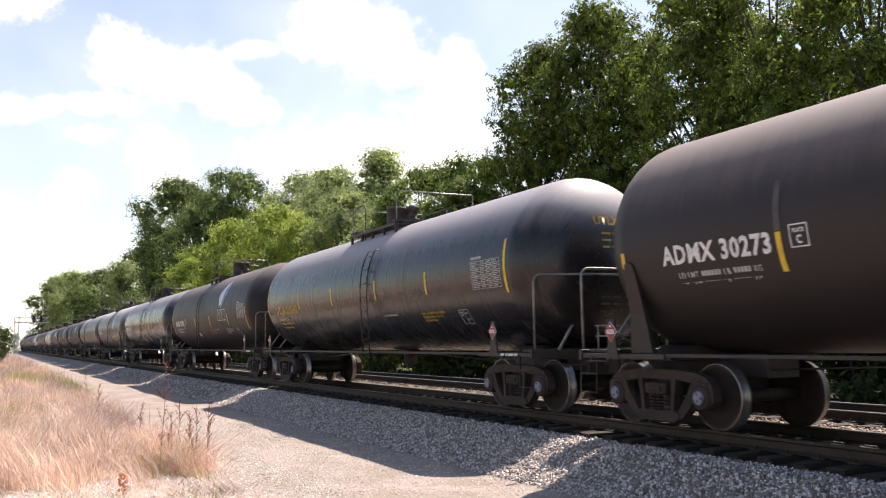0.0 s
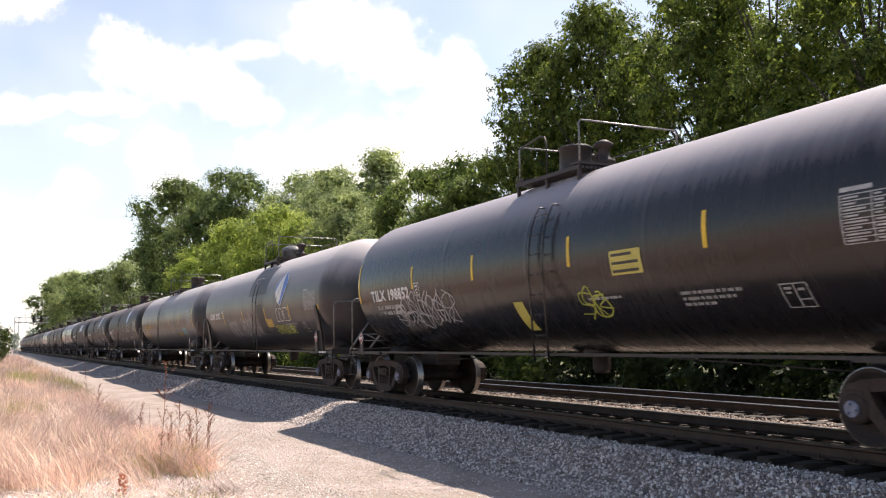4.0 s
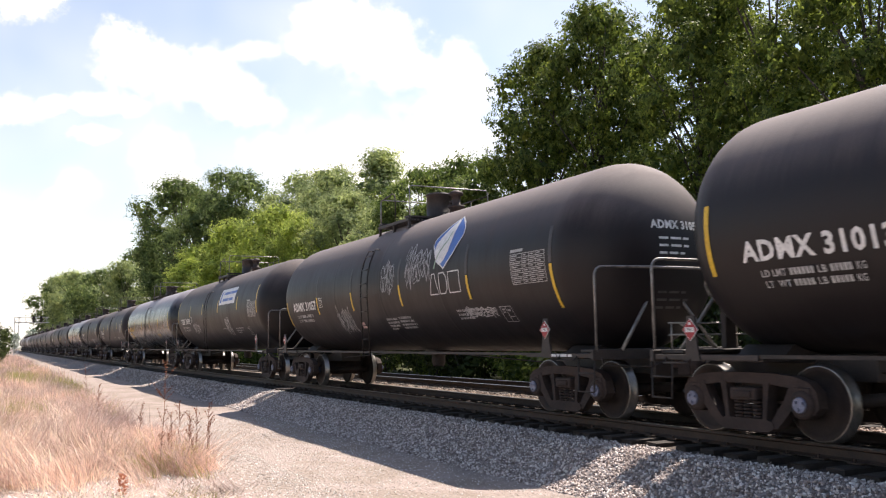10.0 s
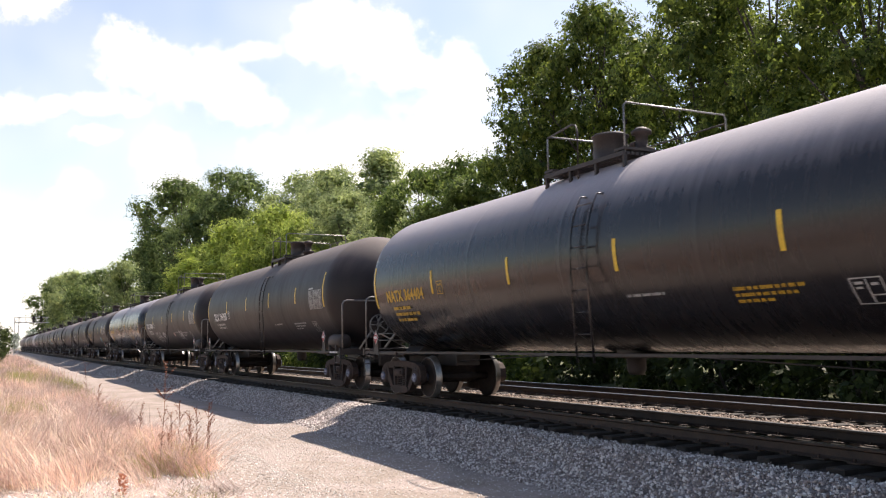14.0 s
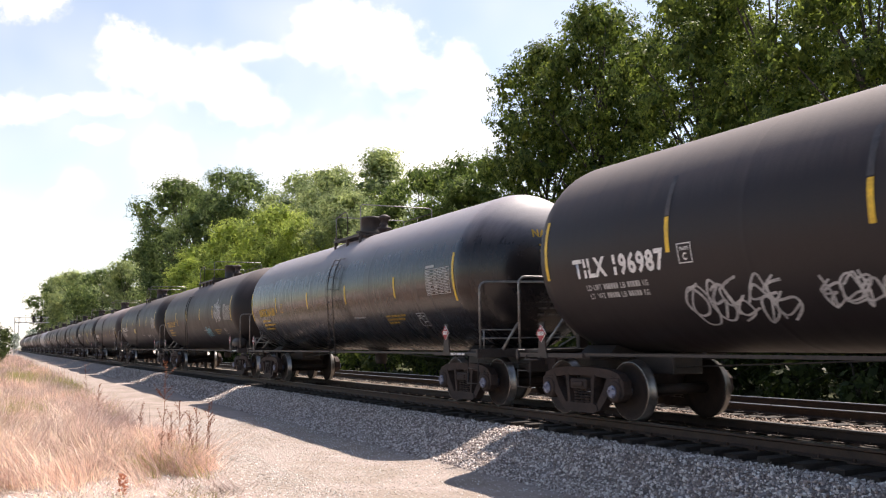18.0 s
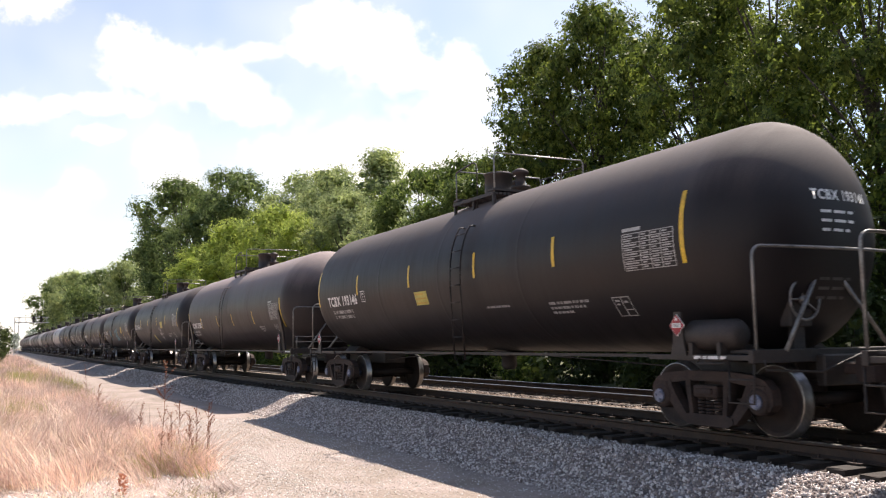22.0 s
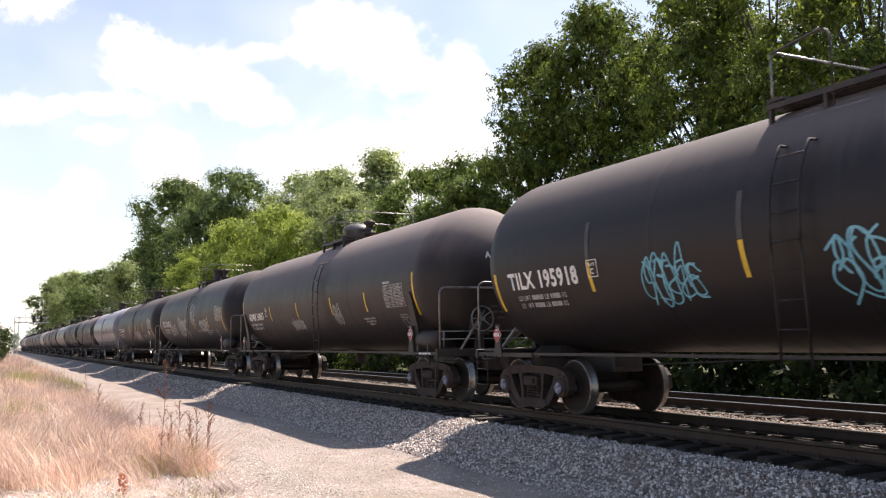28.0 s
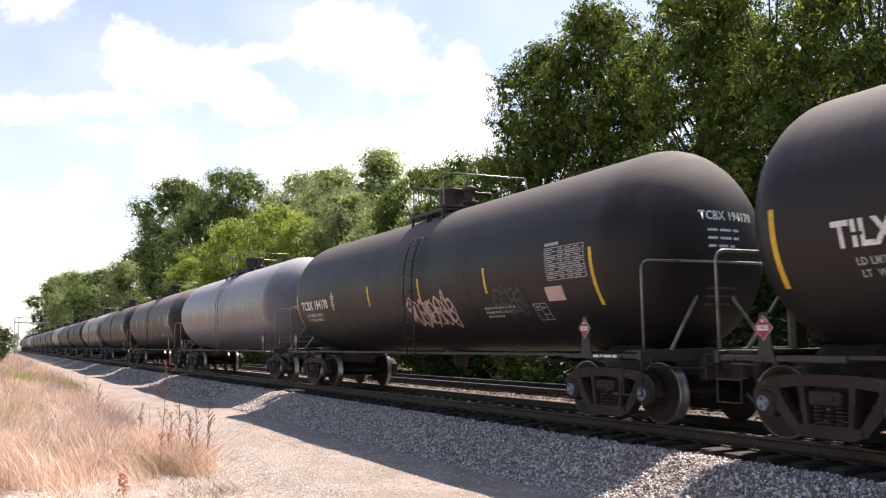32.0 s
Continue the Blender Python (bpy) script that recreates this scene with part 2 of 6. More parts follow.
def quick_mesh(name, verts, faces, material, smooth=False):
    me = bpy.data.meshes.new(name)
    me.from_pydata(verts, [], faces)
    me.update()
    me.materials.append(material)
    if smooth:
        me.polygons.foreach_set("use_smooth", [True] * len(me.polygons))
    return me


def fast_mesh(name, verts, faces, material):
    """A mesh from an array of points and an array of equal-sided faces."""
    k = faces.shape[1]
    me = bpy.data.meshes.new(name)
    me.vertices.add(len(verts))
    me.vertices.foreach_set("co", np.ascontiguousarray(verts, dtype=np.float32).ravel())
    me.loops.add(faces.size)
    me.loops.foreach_set("vertex_index", np.ascontiguousarray(faces, dtype=np.int32).ravel())
    me.polygons.add(len(faces))
    me.polygons.foreach_set("loop_start", np.arange(0, faces.size, k, dtype=np.int32))
    me.update(calc_edges=True)
    me.validate()
    me.materials.append(material)
    return me


def put(name, me, parent=None, m=None, label=""):
    ob = new(name, me)
    if parent:
        ob.parent = parent
    if m is not None:
        ob.matrix_basis = m
    return tagged(ob, label) if label else ob


def part(name, bm, material, parent, label="", smooth=False):
    return put(name, mesh_of(name, bm, material, smooth), parent, None, label)


def box(bm, x0, x1, y0, y1, z0, z1, bevel=0.0, mi=0):
    r = bmesh.ops.create_cube(bm, size=1.0, matrix=Matrix.Translation(((x0 + x1) / 2, (y0 + y1) / 2, (z0 + z1) / 2)) @ Matrix.Diagonal((x1 - x0, y1 - y0, z1 - z0, 1)))
    if bevel:
        es = {e for v in r["verts"] for e in v.link_edges}
        bmesh.ops.bevel(bm, geom=list(es), offset=bevel, segments=1, affect="EDGES")
    if mi:
        for f in {f for v in r["verts"] if v.is_valid for f in v.link_faces}:
            f.material_index = mi


def tube(bm, pts, r, seg=8, r_end=None, mi=0):
    """A round bar along a polyline."""
    pts = [Vector(p) for p in pts]
    rings = []
    for i, p in enumerate(pts):
        a = pts[max(0, i - 1)]
        b = pts[min(len(pts) - 1, i + 1)]
        q = (b - a).to_track_quat("Z", "Y")
        rr = r if r_end is None else r + (r_end - r) * i / (len(pts) - 1)
        rings.append([bm.verts.new(p + q @ Vector((rr * math.cos(2 * math.pi * k / seg), rr * math.sin(2 * math.pi * k / seg), 0))) for k in range(seg)])
    for a, b in zip(rings, rings[1:]):
        for k in range(seg):
            f = bm.faces.new((a[k], a[(k + 1) % seg], b[(k + 1) % seg], b[k]))
            f.material_index = mi
            f.smooth = True
    bm.faces.new(rings[0][::-1]).material_index = mi
    bm.faces.new(rings[-1]).material_index = mi


def lathe(bm, profile, axis="X", seg=32, origin=(0, 0, 0), mi=0, smooth=True, mis=None):
    """Turns (along, radius) pairs round an axis; the ends are closed."""
    o = Vector(origin)
    rings = []
    for a, r in profile:
        ring = []
        for k in range(seg):
            c, s = r * math.cos(2 * math.pi * k / seg), r * math.sin(2 * math.pi * k / seg)
            v = (a, c, s) if axis == "X" else (c, a, s) if axis == "Y" else (c, s, a)
            ring.append(bm.verts.new(o + Vector(v)))
        rings.append(ring)
    for i, (a, b) in enumerate(zip(rings, rings[1:])):
        for k in range(seg):
            f = bm.faces.new((a[k], a[(k + 1) % seg], b[(k + 1) % seg], b[k]))
            f.smooth = smooth
            f.material_index = mis[i] if mis else mi
    for r in (rings[0], rings[-1]):
        f = bm.faces.new(r)
        f.material_index = mi
    bmesh.ops.recalc_face_normals(bm, faces=bm.faces[:])


def plate(bm, outline, y0, y1, mi=0):
    """An upright plate: an outline of (x, z) pushed from y0 to y1."""
    a = [bm.verts.new((x, y0, z)) for x, z in outline]
    b = [bm.verts.new((x, y1, z)) for x, z in outline]
    n = len(a)
    fs = [bm.faces.new(a), bm.faces.new(b[::-1])]
    fs += [bm.faces.new((a[i], b[i], b[(i + 1) % n], a[(i + 1) % n])) for i in range(n)]
    for f in fs:
        f.material_index = mi
    bmesh.ops.recalc_face_normals(bm, faces=bm.faces[:])


# ---- ground ----
PROFILE = [(-900, -0.6), (-60, -0.55), (-14, -0.45), (-9, -0.52), (-7.0, -0.62), (-6.0, -0.7), (-3.0, -0.7), (-2.6, -0.62), (-1.8, -0.285), (-1.4, -0.265), (-0.8, -0.255), (0.8, -0.25), (1.3, -0.22), (5.6, -0.22), (6.4, -0.32), (7.4, -0.7), (12, -0.6), (900, -0.5)]


def ground_z(x, y):
    z = float(np.interp(y, [p[0] for p in PROFILE], [p[1] for p in PROFILE]))
    if y < -2.2:
        z += 0.05 * noise.noise(Vector((x * 0.25, y * 0.4, 3.0))) + 0.015 * noise.noise(Vector((x * 1.3, y * 1.3, 5.0)))
        if y < -6:
            z += 0.12 * noise.noise(Vector((x * 0.12, y * 0.15, 9.0))) * min(1, (-6 - y) / 2)
    elif y < -1.5:
        z += 0.02 * noise.noise(Vector((x * 0.8, y * 1.5, 3.0)))
    return z


def build_ground():
    xs = [-1500, -900, -600, -400, -300, -220, -160] + list(np.linspace(-120, -42, 53)) + list(np.linspace(-40, 10, 168)) + [14, 20, 30, 50, 90, 160, 400, 1200]
    ys = [-900, -300, -120, -60, -35, -24, -18] + list(np.linspace(-14, -6.2, 27)) + list(np.linspace(-6, -1.4, 40)) + [-1.1, -0.8, 0, 0.8, 1.3, 3, 4.5, 5.6, 6.0, 6.4, 6.9, 7.4, 9, 12, 20, 40, 100, 300, 900]
    verts = [(x, y, ground_z(x, y)) for x in xs for y in ys]
    n = len(ys)
    faces = [(i * n + j, (i + 1) * n + j, (i + 1) * n + j + 1, i * n + j + 1) for i in range(len(xs) - 1) for j in range(n - 1)]
    g = new("ground", quick_mesh("ground", verts, faces, M_GROUND, True))
    tagged(g, "grey ballast bed, tan gravel lane and dry soil", "ground", kind="structure")


build_ground()


# ---- track ----
RAIL_H = 0.171


BEND, BEND_R = -345.0, 600.0


def line_at(d, y):
    """Place and heading on the line, d metres along it and y beside its middle: straight here, bent to the right far off."""
    if d > BEND:
        return d, y, 0.0
    a = (BEND - d) / BEND_R
    return BEND - (BEND_R - y) * math.sin(a), BEND_R - (BEND_R - y) * math.cos(a), -math.degrees(a)


def rail_mesh(y):
    """A flat-bottomed rail with a head, a web and a foot; its running surface is polished."""
    right = [(0.024, 0.0), (0.036, -0.008), (0.037, -0.034), (0.03, -0.042), (0.009, -0.055), (0.009, -0.135), (0.03, -0.15), (0.076, -0.16), (0.076, -RAIL_H)]
    loop = [(-y0, z) for y0, z in right[::-1]] + right
    bm = bmesh.new()
    rings = [[bm.verts.new((*line_at(d, y + y0)[:2], z)) for y0, z in loop] for d in [60, BEND] + [BEND - 12 * k for k in range(1, 36)]]
    n = len(loop)
    for a, b in zip(rings, rings[1:]):
        for i in range(n):
            f = bm.faces.new((a[i], a[(i + 1) % n], b[(i + 1) % n], b[i]))
            if loop[i][1] > -0.009 and loop[(i + 1) % n][1] > -0.009:
                f.material_index = 1
    bm.faces.new(rings[0][::-1])
    bm.faces.new(rings[-1])
    bmesh.ops.recalc_face_normals(bm, faces=bm.faces[:])
    return mesh_of("rail", bm, [M_RAIL, M_HEAD])


def tie_mesh(seed):
    rnd = random.Random(seed)
    bm = bmesh.new()
    box(bm, -0.115, 0.115, -1.3, 1.3, -RAIL_H - 0.18, -RAIL_H - 0.004, 0.012)
    for v in bm.verts:
        v.co += Vector((rnd.uniform(-0.01, 0.01), rnd.uniform(-0.03, 0.03), rnd.uniform(-0.008, 0.004)))
    return mesh_of("tie", bm, M_TIE)


TIE_MESHES = [tie_mesh(i) for i in range(6)]


def build_track(y, near_from, near_to, label):
    rnd = random.Random(int(y * 10) + 3)
    tr = tagged(new("railway_track"), label, "railway track", "railway tracks", "structure")
    tr.location = (0, y, 0)
    for s in (-0.753, 0.753):
        put("rail", rail_mesh(y + s), tr, pose(0, -y, 0), "brown rusty steel rail with a polished head")
    x = near_to
    while x > near_from:
        put("tie", rnd.choice(TIE_MESHES), tr, pose(x, rnd.uniform(-0.1, 0.1), rnd.uniform(-0.02, 0.0), 0, rnd.uniform(-0.6, 0.6), rnd.uniform(-2.0, 2.0)))
        x -= rnd.uniform(0.46, 0.53)
    vs, fs = [], []
    while x > -560:
        o = len(vs)
        for dx in (-0.115, 0.115):
            for dy in (-1.3, 1.3):
                for z in (-0.35, -RAIL_H - 0.004):
                    fx, fy, _ = line_at(x + dx, y + dy)
                    vs.append((fx, fy - y, z))
        fs += [(o, o + 1, o + 3, o + 2), (o + 4, o + 6, o + 7, o + 5), (o + 1, o + 5, o + 7, o + 3), (o, o + 4, o + 5, o + 1), (o + 2, o + 3, o + 7, o + 6)]
        x -= 0.495
    tagged(put("far_ties", quick_mesh("far_ties", vs, fs, M_TIE), tr), kind="stuff")
    # tie plates and spikes on the near rail and its neighbour
    bm = bmesh.new()
    x = -2.0
    for ob in [o for o in tr.children if o.name.startswith("tie") and o.location.x > -32]:
        for s in (-0.753, 0.753):
            box(bm, ob.location.x - 0.09, ob.location.x + 0.09, s - 0.17, s + 0.17, -RAIL_H - 0.004, -RAIL_H + 0.012)
            for dy in (-0.1, 0.1):
                box(bm, ob.location.x - 0.05, ob.location.x - 0.025, s + dy - 0.015, s + dy + 0.015, -RAIL_H + 0.01, -RAIL_H + 0.045)
    tagged(part("tie_plates", bm, M_RAIL, tr), kind="stuff")


# the bed goes on under the bend
bv, bf = [], []
for i, d in enumerate([BEND + 30] + [BEND - 14 * k for k in range(0, 30)]):
    bv += [(*line_at(d, yy)[:2], zz) for yy, zz in ((-4.2, -0.9), (-2.0, -0.27), (6.0, -0.27), (8.2, -0.9))]
    if i:
        bf += [(4 * i - 4 + k, 4 * i - 3 + k, 4 * i + 1 + k, 4 * i + k) for k in range(3)]
tagged(new("ballast_bed", quick_mesh("ballast_bed", bv, bf, M_BED)), "grey ballast bed under the bend of the line", "ballast", kind="structure")
build_track(0.0, -75.0, 8.0, "worn railway track of timber ties on grey ballast")
build_track(4.09, -60.0, 4.0, "second railway track beyond the passing train")


# ---- tank cars ----
ZC, R_TANK, HEAD = 2.62, 1.58, 0.93
# half length and middle of the tank that is being dressed, from the middle of its car
TANK = {"half": 8.12, "mid": 0.0}


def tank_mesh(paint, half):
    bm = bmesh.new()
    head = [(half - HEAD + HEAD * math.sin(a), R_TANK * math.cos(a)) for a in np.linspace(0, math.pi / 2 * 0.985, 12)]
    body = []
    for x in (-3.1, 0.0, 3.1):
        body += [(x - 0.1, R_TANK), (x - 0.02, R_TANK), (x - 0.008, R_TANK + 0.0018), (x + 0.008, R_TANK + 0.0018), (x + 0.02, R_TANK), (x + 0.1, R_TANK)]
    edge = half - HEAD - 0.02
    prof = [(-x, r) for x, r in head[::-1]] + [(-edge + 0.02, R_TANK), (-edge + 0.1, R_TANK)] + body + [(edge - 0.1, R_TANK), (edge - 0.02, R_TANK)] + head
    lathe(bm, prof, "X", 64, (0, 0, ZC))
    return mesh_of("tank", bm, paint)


TANKS = {}


def tank_of(paint, half):
    if (paint, half) not in TANKS:
        TANKS[paint, half] = tank_mesh(PAINT[paint], half)
    return TANKS[paint, half]


def on_tank(x, s, off=0.006):
    """A point on the side of the tank that faces the lane: s metres up the curve from a line 2.7 m over the rails."""
    x += 0.08
    z = 2.7 + 1.5 * math.sin(s / 1.5) - ZC
    a = math.asin(max(-1, min(1, z / R_TANK)))
    r = R_TANK + off
    ax = abs(x - TANK["mid"]) - (TANK["half"] - HEAD)
    if ax > 0:
        r = R_TANK * math.sqrt(max(0.05, 1 - (ax / HEAD) ** 2)) + off
    return (x, -r * math.cos(a), ZC + r * math.sin(a))


def patch(bm, x0, x1, s0, s1, off=0.006, mi=0, lean=0.0):
    n = max(1, int(abs(s1 - s0) / 0.12))
    k = max(1, int(abs(x1 - x0) / 0.3)) if max(abs(x0), abs(x1)) > 7.0 else 1
    grid = [[bm.verts.new(on_tank(x0 + (x1 - x0) * j / k + lean * (s0 + (s1 - s0) * i / n), s0 + (s1 - s0) * i / n, off)) for j in range(k + 1)] for i in range(n + 1)]
    for i in range(n):
        for j in range(k):
            bm.faces.new((grid[i][j], grid[i][j + 1], grid[i + 1][j + 1], grid[i + 1][j])).material_index = mi


def stroke(bm, pts, w, off=0.007):
    """A brush stroke of width w along (x, s) points on the tank."""
    fine = [pts[0]]
    for a, b in zip(pts, pts[1:]):
        k = max(1, int(math.hypot(b[0] - a[0], b[1] - a[1]) / 0.12))
        fine += [(a[0] + (b[0] - a[0]) * i / k, a[1] + (b[1] - a[1]) * i / k) for i in range(1, k + 1)]
    pts = fine
    rows = []
    for i, p in enumerate(pts):
        a, b = pts[max(0, i - 1)], pts[min(len(pts) - 1, i + 1)]
        d = Vector((b[0] - a[0], b[1] - a[1]))
        d = d.normalized() if d.length > 1e-6 else Vector((1, 0))
        nx, ns = -d.y * w / 2, d.x * w / 2
        rows.append((bm.verts.new(on_tank(p[0] + nx, p[1] + ns, off)), bm.verts.new(on_tank(p[0] - nx, p[1] - ns, off))))
    for (a, b), (c, d) in zip(rows, rows[1:]):
        bm.faces.new((a, b, d, c))


def text_bmesh(text, height, bold):
    """Flat letters of the given height, with their strokes made bolder."""
    cu = bpy.data.curves.new("letters", "FONT")
    cu.body, cu.size = text, height / 0.7
    cu.resolution_u = 2
    cu.space_character = 1.1
    cu.offset = height * bold
    ob = new("letters", cu)
    me = bpy.data.meshes.new_from_object(ob.evaluated_get(bpy.context.evaluated_depsgraph_get()))
    bpy.data.objects.remove(ob)
    bm = bmesh.new()
    bm.from_mesh(me)
    bpy.data.meshes.remove(me)
    bmesh.ops.triangulate(bm, faces=bm.faces[:])
    return bm


def lettering(text, x, s, height, material, width, off=0.006, bold=0.05):
    """Stencilled letters laid onto the tank's side; x, s is the lower left corner."""
    bm = text_bmesh(text, height, bold)
    wide = width / max(v.co.x for v in bm.verts)
    for v in bm.verts:
        v.co = on_tank(x + v.co.x * wide, s + v.co.y, off)
    return mesh_of("lettering", bm, material)


def bars_mesh(x, s, rows, material, h=0.045, gap=0.075, seed=1, middle=0.0):
    """Lines of writing too small to read, as short plain bars in groups."""
    rnd = random.Random(seed)
    bm = bmesh.new()
    for i, w in enumerate(rows):
        left = x + middle * (max(rows) - w)
        cx = left
        while cx < left + w - h * 0.3:
            for _ in range(rnd.choice((2, 3, 5, 6))):
                bw = h * rnd.uniform(0.42, 0.62)
                if cx + bw > left + w:
                    break
                patch(bm, cx, cx + bw, s - i * gap - h, s - i * gap)
                cx += bw + h * 0.17
            cx += h * 0.6
    return mesh_of("small_lettering", bm, material)


def table_mesh(x, s):
    """A stencilled data table: an outlined grid with rows of small bars."""
    bm = bmesh.new()
    w, hgt, n = 1.07, 0.52, 8
    for i in range(n + 1):
        patch(bm, x, x + w, s - hgt * i / n - 0.012, s - hgt * i / n)
    for fx in (0, 0.36, 0.56, 0.76, 1.0):
        patch(bm, x + w * fx - 0.008, x + w * fx + 0.008, s - hgt, s)
    rnd = random.Random(4)
    for i in range(n):
        for a, b in ((0.03, 0.33), (0.39, 0.54), (0.59, 0.74), (0.79, 0.97)):
            k = rnd.uniform(0.5, 1)
            patch(bm, x + w * a, x + w * (a + (b - a) * k), s - hgt * (i + 0.72) / n, s - hgt * (i + 0.4) / n)
    patch(bm, x, x + 0.4, s + 0.03, s + 0.08)
    return mesh_of("data_table", bm, M_GREYTEXT)


def frame_mesh(x, s, w, h, t=0.022, inner=True, material=None):
    bm = bmesh.new()
    patch(bm, x, x + w, s - t, s)
    patch(bm, x, x + w, s - h, s - h + t)
    patch(bm, x, x + t, s - h + t, s - t)
    patch(bm, x + w - t, x + w, s - h + t, s - t)
    if inner:
        for a, b, c, d in ((0.14, 0.4, 0.14, 0.24), (0.14, 0.34, 0.32, 0.4), (0.48, 0.53, 0.06, 0.94), (0.53, 0.94, 0.62, 0.67), (0.62, 0.84, 0.2, 0.3)):
            patch(bm, x + w * a, x + w * b, s - h * d, s - h * c)
    return mesh_of("stencil_box", bm, material or M_WHITE)


def plate_mesh(x, s, material):
    """A small outlined box with the word PLATE over a letter C."""
    bm = bmesh.new()
    for text, dx, ds, hh, ww in (("PLATE", 0.05, -0.095, 0.045, 0.16), ("C", 0.09, -0.225, 0.095, 0.075)):
        bm.from_mesh(lettering(text, x + dx, s + ds, hh, material, ww))
    bm.from_mesh(frame_mesh(x, s, 0.26, 0.27, 0.014, False, material))
    return mesh_of("plate_box", bm, material)


def stripe_mesh(x, s0, s1, w, material):
    bm = bmesh.new()
    patch(bm, x - w / 2, x + w / 2, s0, s1)
    return mesh_of("reflector_stripe", bm, material)


def smooth_path(knots):
    """A smooth line through the knots."""
    n, pts = len(knots), []
    for a in range(n - 1):
        p0, p1, p2, p3 = knots[max(0, a - 1)], knots[a], knots[a + 1], knots[min(n - 1, a + 2)]
        for u in np.linspace(0, 1, 6)[:-1]:
            q = 0.5 * ((2 * p1) + (p2 - p0) * u + (2 * p0 - 5 * p1 + 4 * p2 - p3) * u * u + (3 * p1 - p0 - 3 * p2 + p3) * u ** 3)
            pts.append((q.x, q.y))
    return pts + [tuple(knots[-1])]


CURLS = ([(0.1, 0.0), (0.15, 1.0), (0.7, 0.85), (0.75, 0.6), (0.2, 0.5), (0.8, 0.0)],
         [(0.9, 0.8), (0.5, 1.0), (0.05, 0.6), (0.2, 0.1), (0.7, 0.0), (0.95, 0.4), (0.7, 0.9), (0.4, 0.95)],
         [(0.9, 0.9), (0.3, 1.0), (0.15, 0.65), (0.75, 0.4), (0.7, 0.05), (0.0, 0.1)],
         [(0.85, 0.95), (0.2, 0.9), (0.25, 0.5), (0.7, 0.5), (0.2, 0.45), (0.15, 0.05), (0.9, 0.0)],
         [(0.0, 0.4), (0.4, 1.1), (0.8, 0.4), (0.35, -0.1), (0.5, 0.6), (1.1, 0.9)])


def scrawl_mesh(x, s, w, h, material, seed, letters=6, width=0.035):
    """Spray-can scrawl: tangled, turned curls side by side that nobody can read."""
    rnd = random.Random(seed)
    bm = bmesh.new()
    step = w / letters
    for i in range(letters):
        for k in range(2):
            turn, flip = rnd.uniform(-0.7, 0.7), rnd.choice((-1, 1))
            tall = h * rnd.uniform(0.6, 0.95)
            cx, cs = x + step * (i + 0.5 + rnd.uniform(-0.2, 0.2)), s + h * rnd.uniform(0.42, 0.58)
            knots = []
            for px, py in rnd.choice(CURLS):
                a, b = flip * (px - 0.5) + rnd.uniform(-0.1, 0.1), py - 0.5 + rnd.uniform(-0.1, 0.1)
                knots.append(Vector((cx + step * 1.2 * (a * math.cos(turn) - b * math.sin(turn)), cs + tall * (a * math.sin(turn) + b * math.cos(turn)))))
            stroke(bm, smooth_path(knots), width * rnd.uniform(0.7, 1.0), 0.006 + 0.0006 * i + 0.0003 * k)
    return mesh_of("graffiti", bm, material)


def blob(bm, pts, off, mi=0):
    """A filled outline on the tank, laid on in narrow level bands."""
    lo, hi = min(p[1] for p in pts), max(p[1] for p in pts)
    n = 22

    def span(h):
        xs = []
        for (x0, s0), (x1, s1) in zip(pts, pts[1:] + pts[:1]):
            if (s0 <= h) != (s1 <= h):
                xs.append(x0 + (x1 - x0) * (h - s0) / (s1 - s0))
        return (min(xs), max(xs)) if xs else None

    rows = []
    for i in range(n + 1):
        h = lo + (hi - lo) * (0.002 + 0.996 * i / n)
        w = span(h)
        if w:
            rows.append((bm.verts.new(on_tank(w[0], h, off)), bm.verts.new(on_tank(w[1], h, off))))
    for (p, q), (r, t) in zip(rows, rows[1:]):
        bm.faces.new((p, q, t, r)).material_index = mi


def leaf_emblem(x, s, k=1.0, body=None):
    """A rounded kite in blue with a white rim, and a pale leaf with a green stem on it."""
    bm = bmesh.new()
    kite = [(0.69, 1.16), (0.99, 0.96), (1.17, 0.79), (1.22, 0.66), (1.19, 0.58), (0.98, 0.28), (0.62, 0.0), (0.52, 0.06), (0.28, 0.17), (0.12, 0.39), (0.0, 0.53), (0.01, 0.64), (0.12, 0.75), (0.41, 0.97)]
    leaf = [(0.68, 1.12), (0.52, 0.97), (0.3, 0.74), (0.14, 0.56), (0.12, 0.4), (0.24, 0.22), (0.45, 0.09), (0.61, 0.17), (0.74, 0.34), (0.78, 0.59), (0.75, 0.88)]
    place = lambda pts: [(x + k * a, s + k * b) for a, b in pts]
    blob(bm, place(kite), 0.006, 1)
    blob(bm, place(leaf), 0.010, 0)
    stroke(bm, place(kite + kite[:1]), 0.03 * k, 0.012)
    n = len(bm.faces)
    stroke(bm, place([(0.19, 0.02), (0.25, 0.2), (0.4, 0.4), (0.6, 0.58), (0.64, 0.78)]), 0.045 * k, 0.013)
    bm.faces.ensure_lookup_table()
    for f in bm.faces[n:]:
        f.material_index = 2
    return mesh_of("leaf_emblem", bm, [body or M_WHITE, M_BLUE, M_STEM])


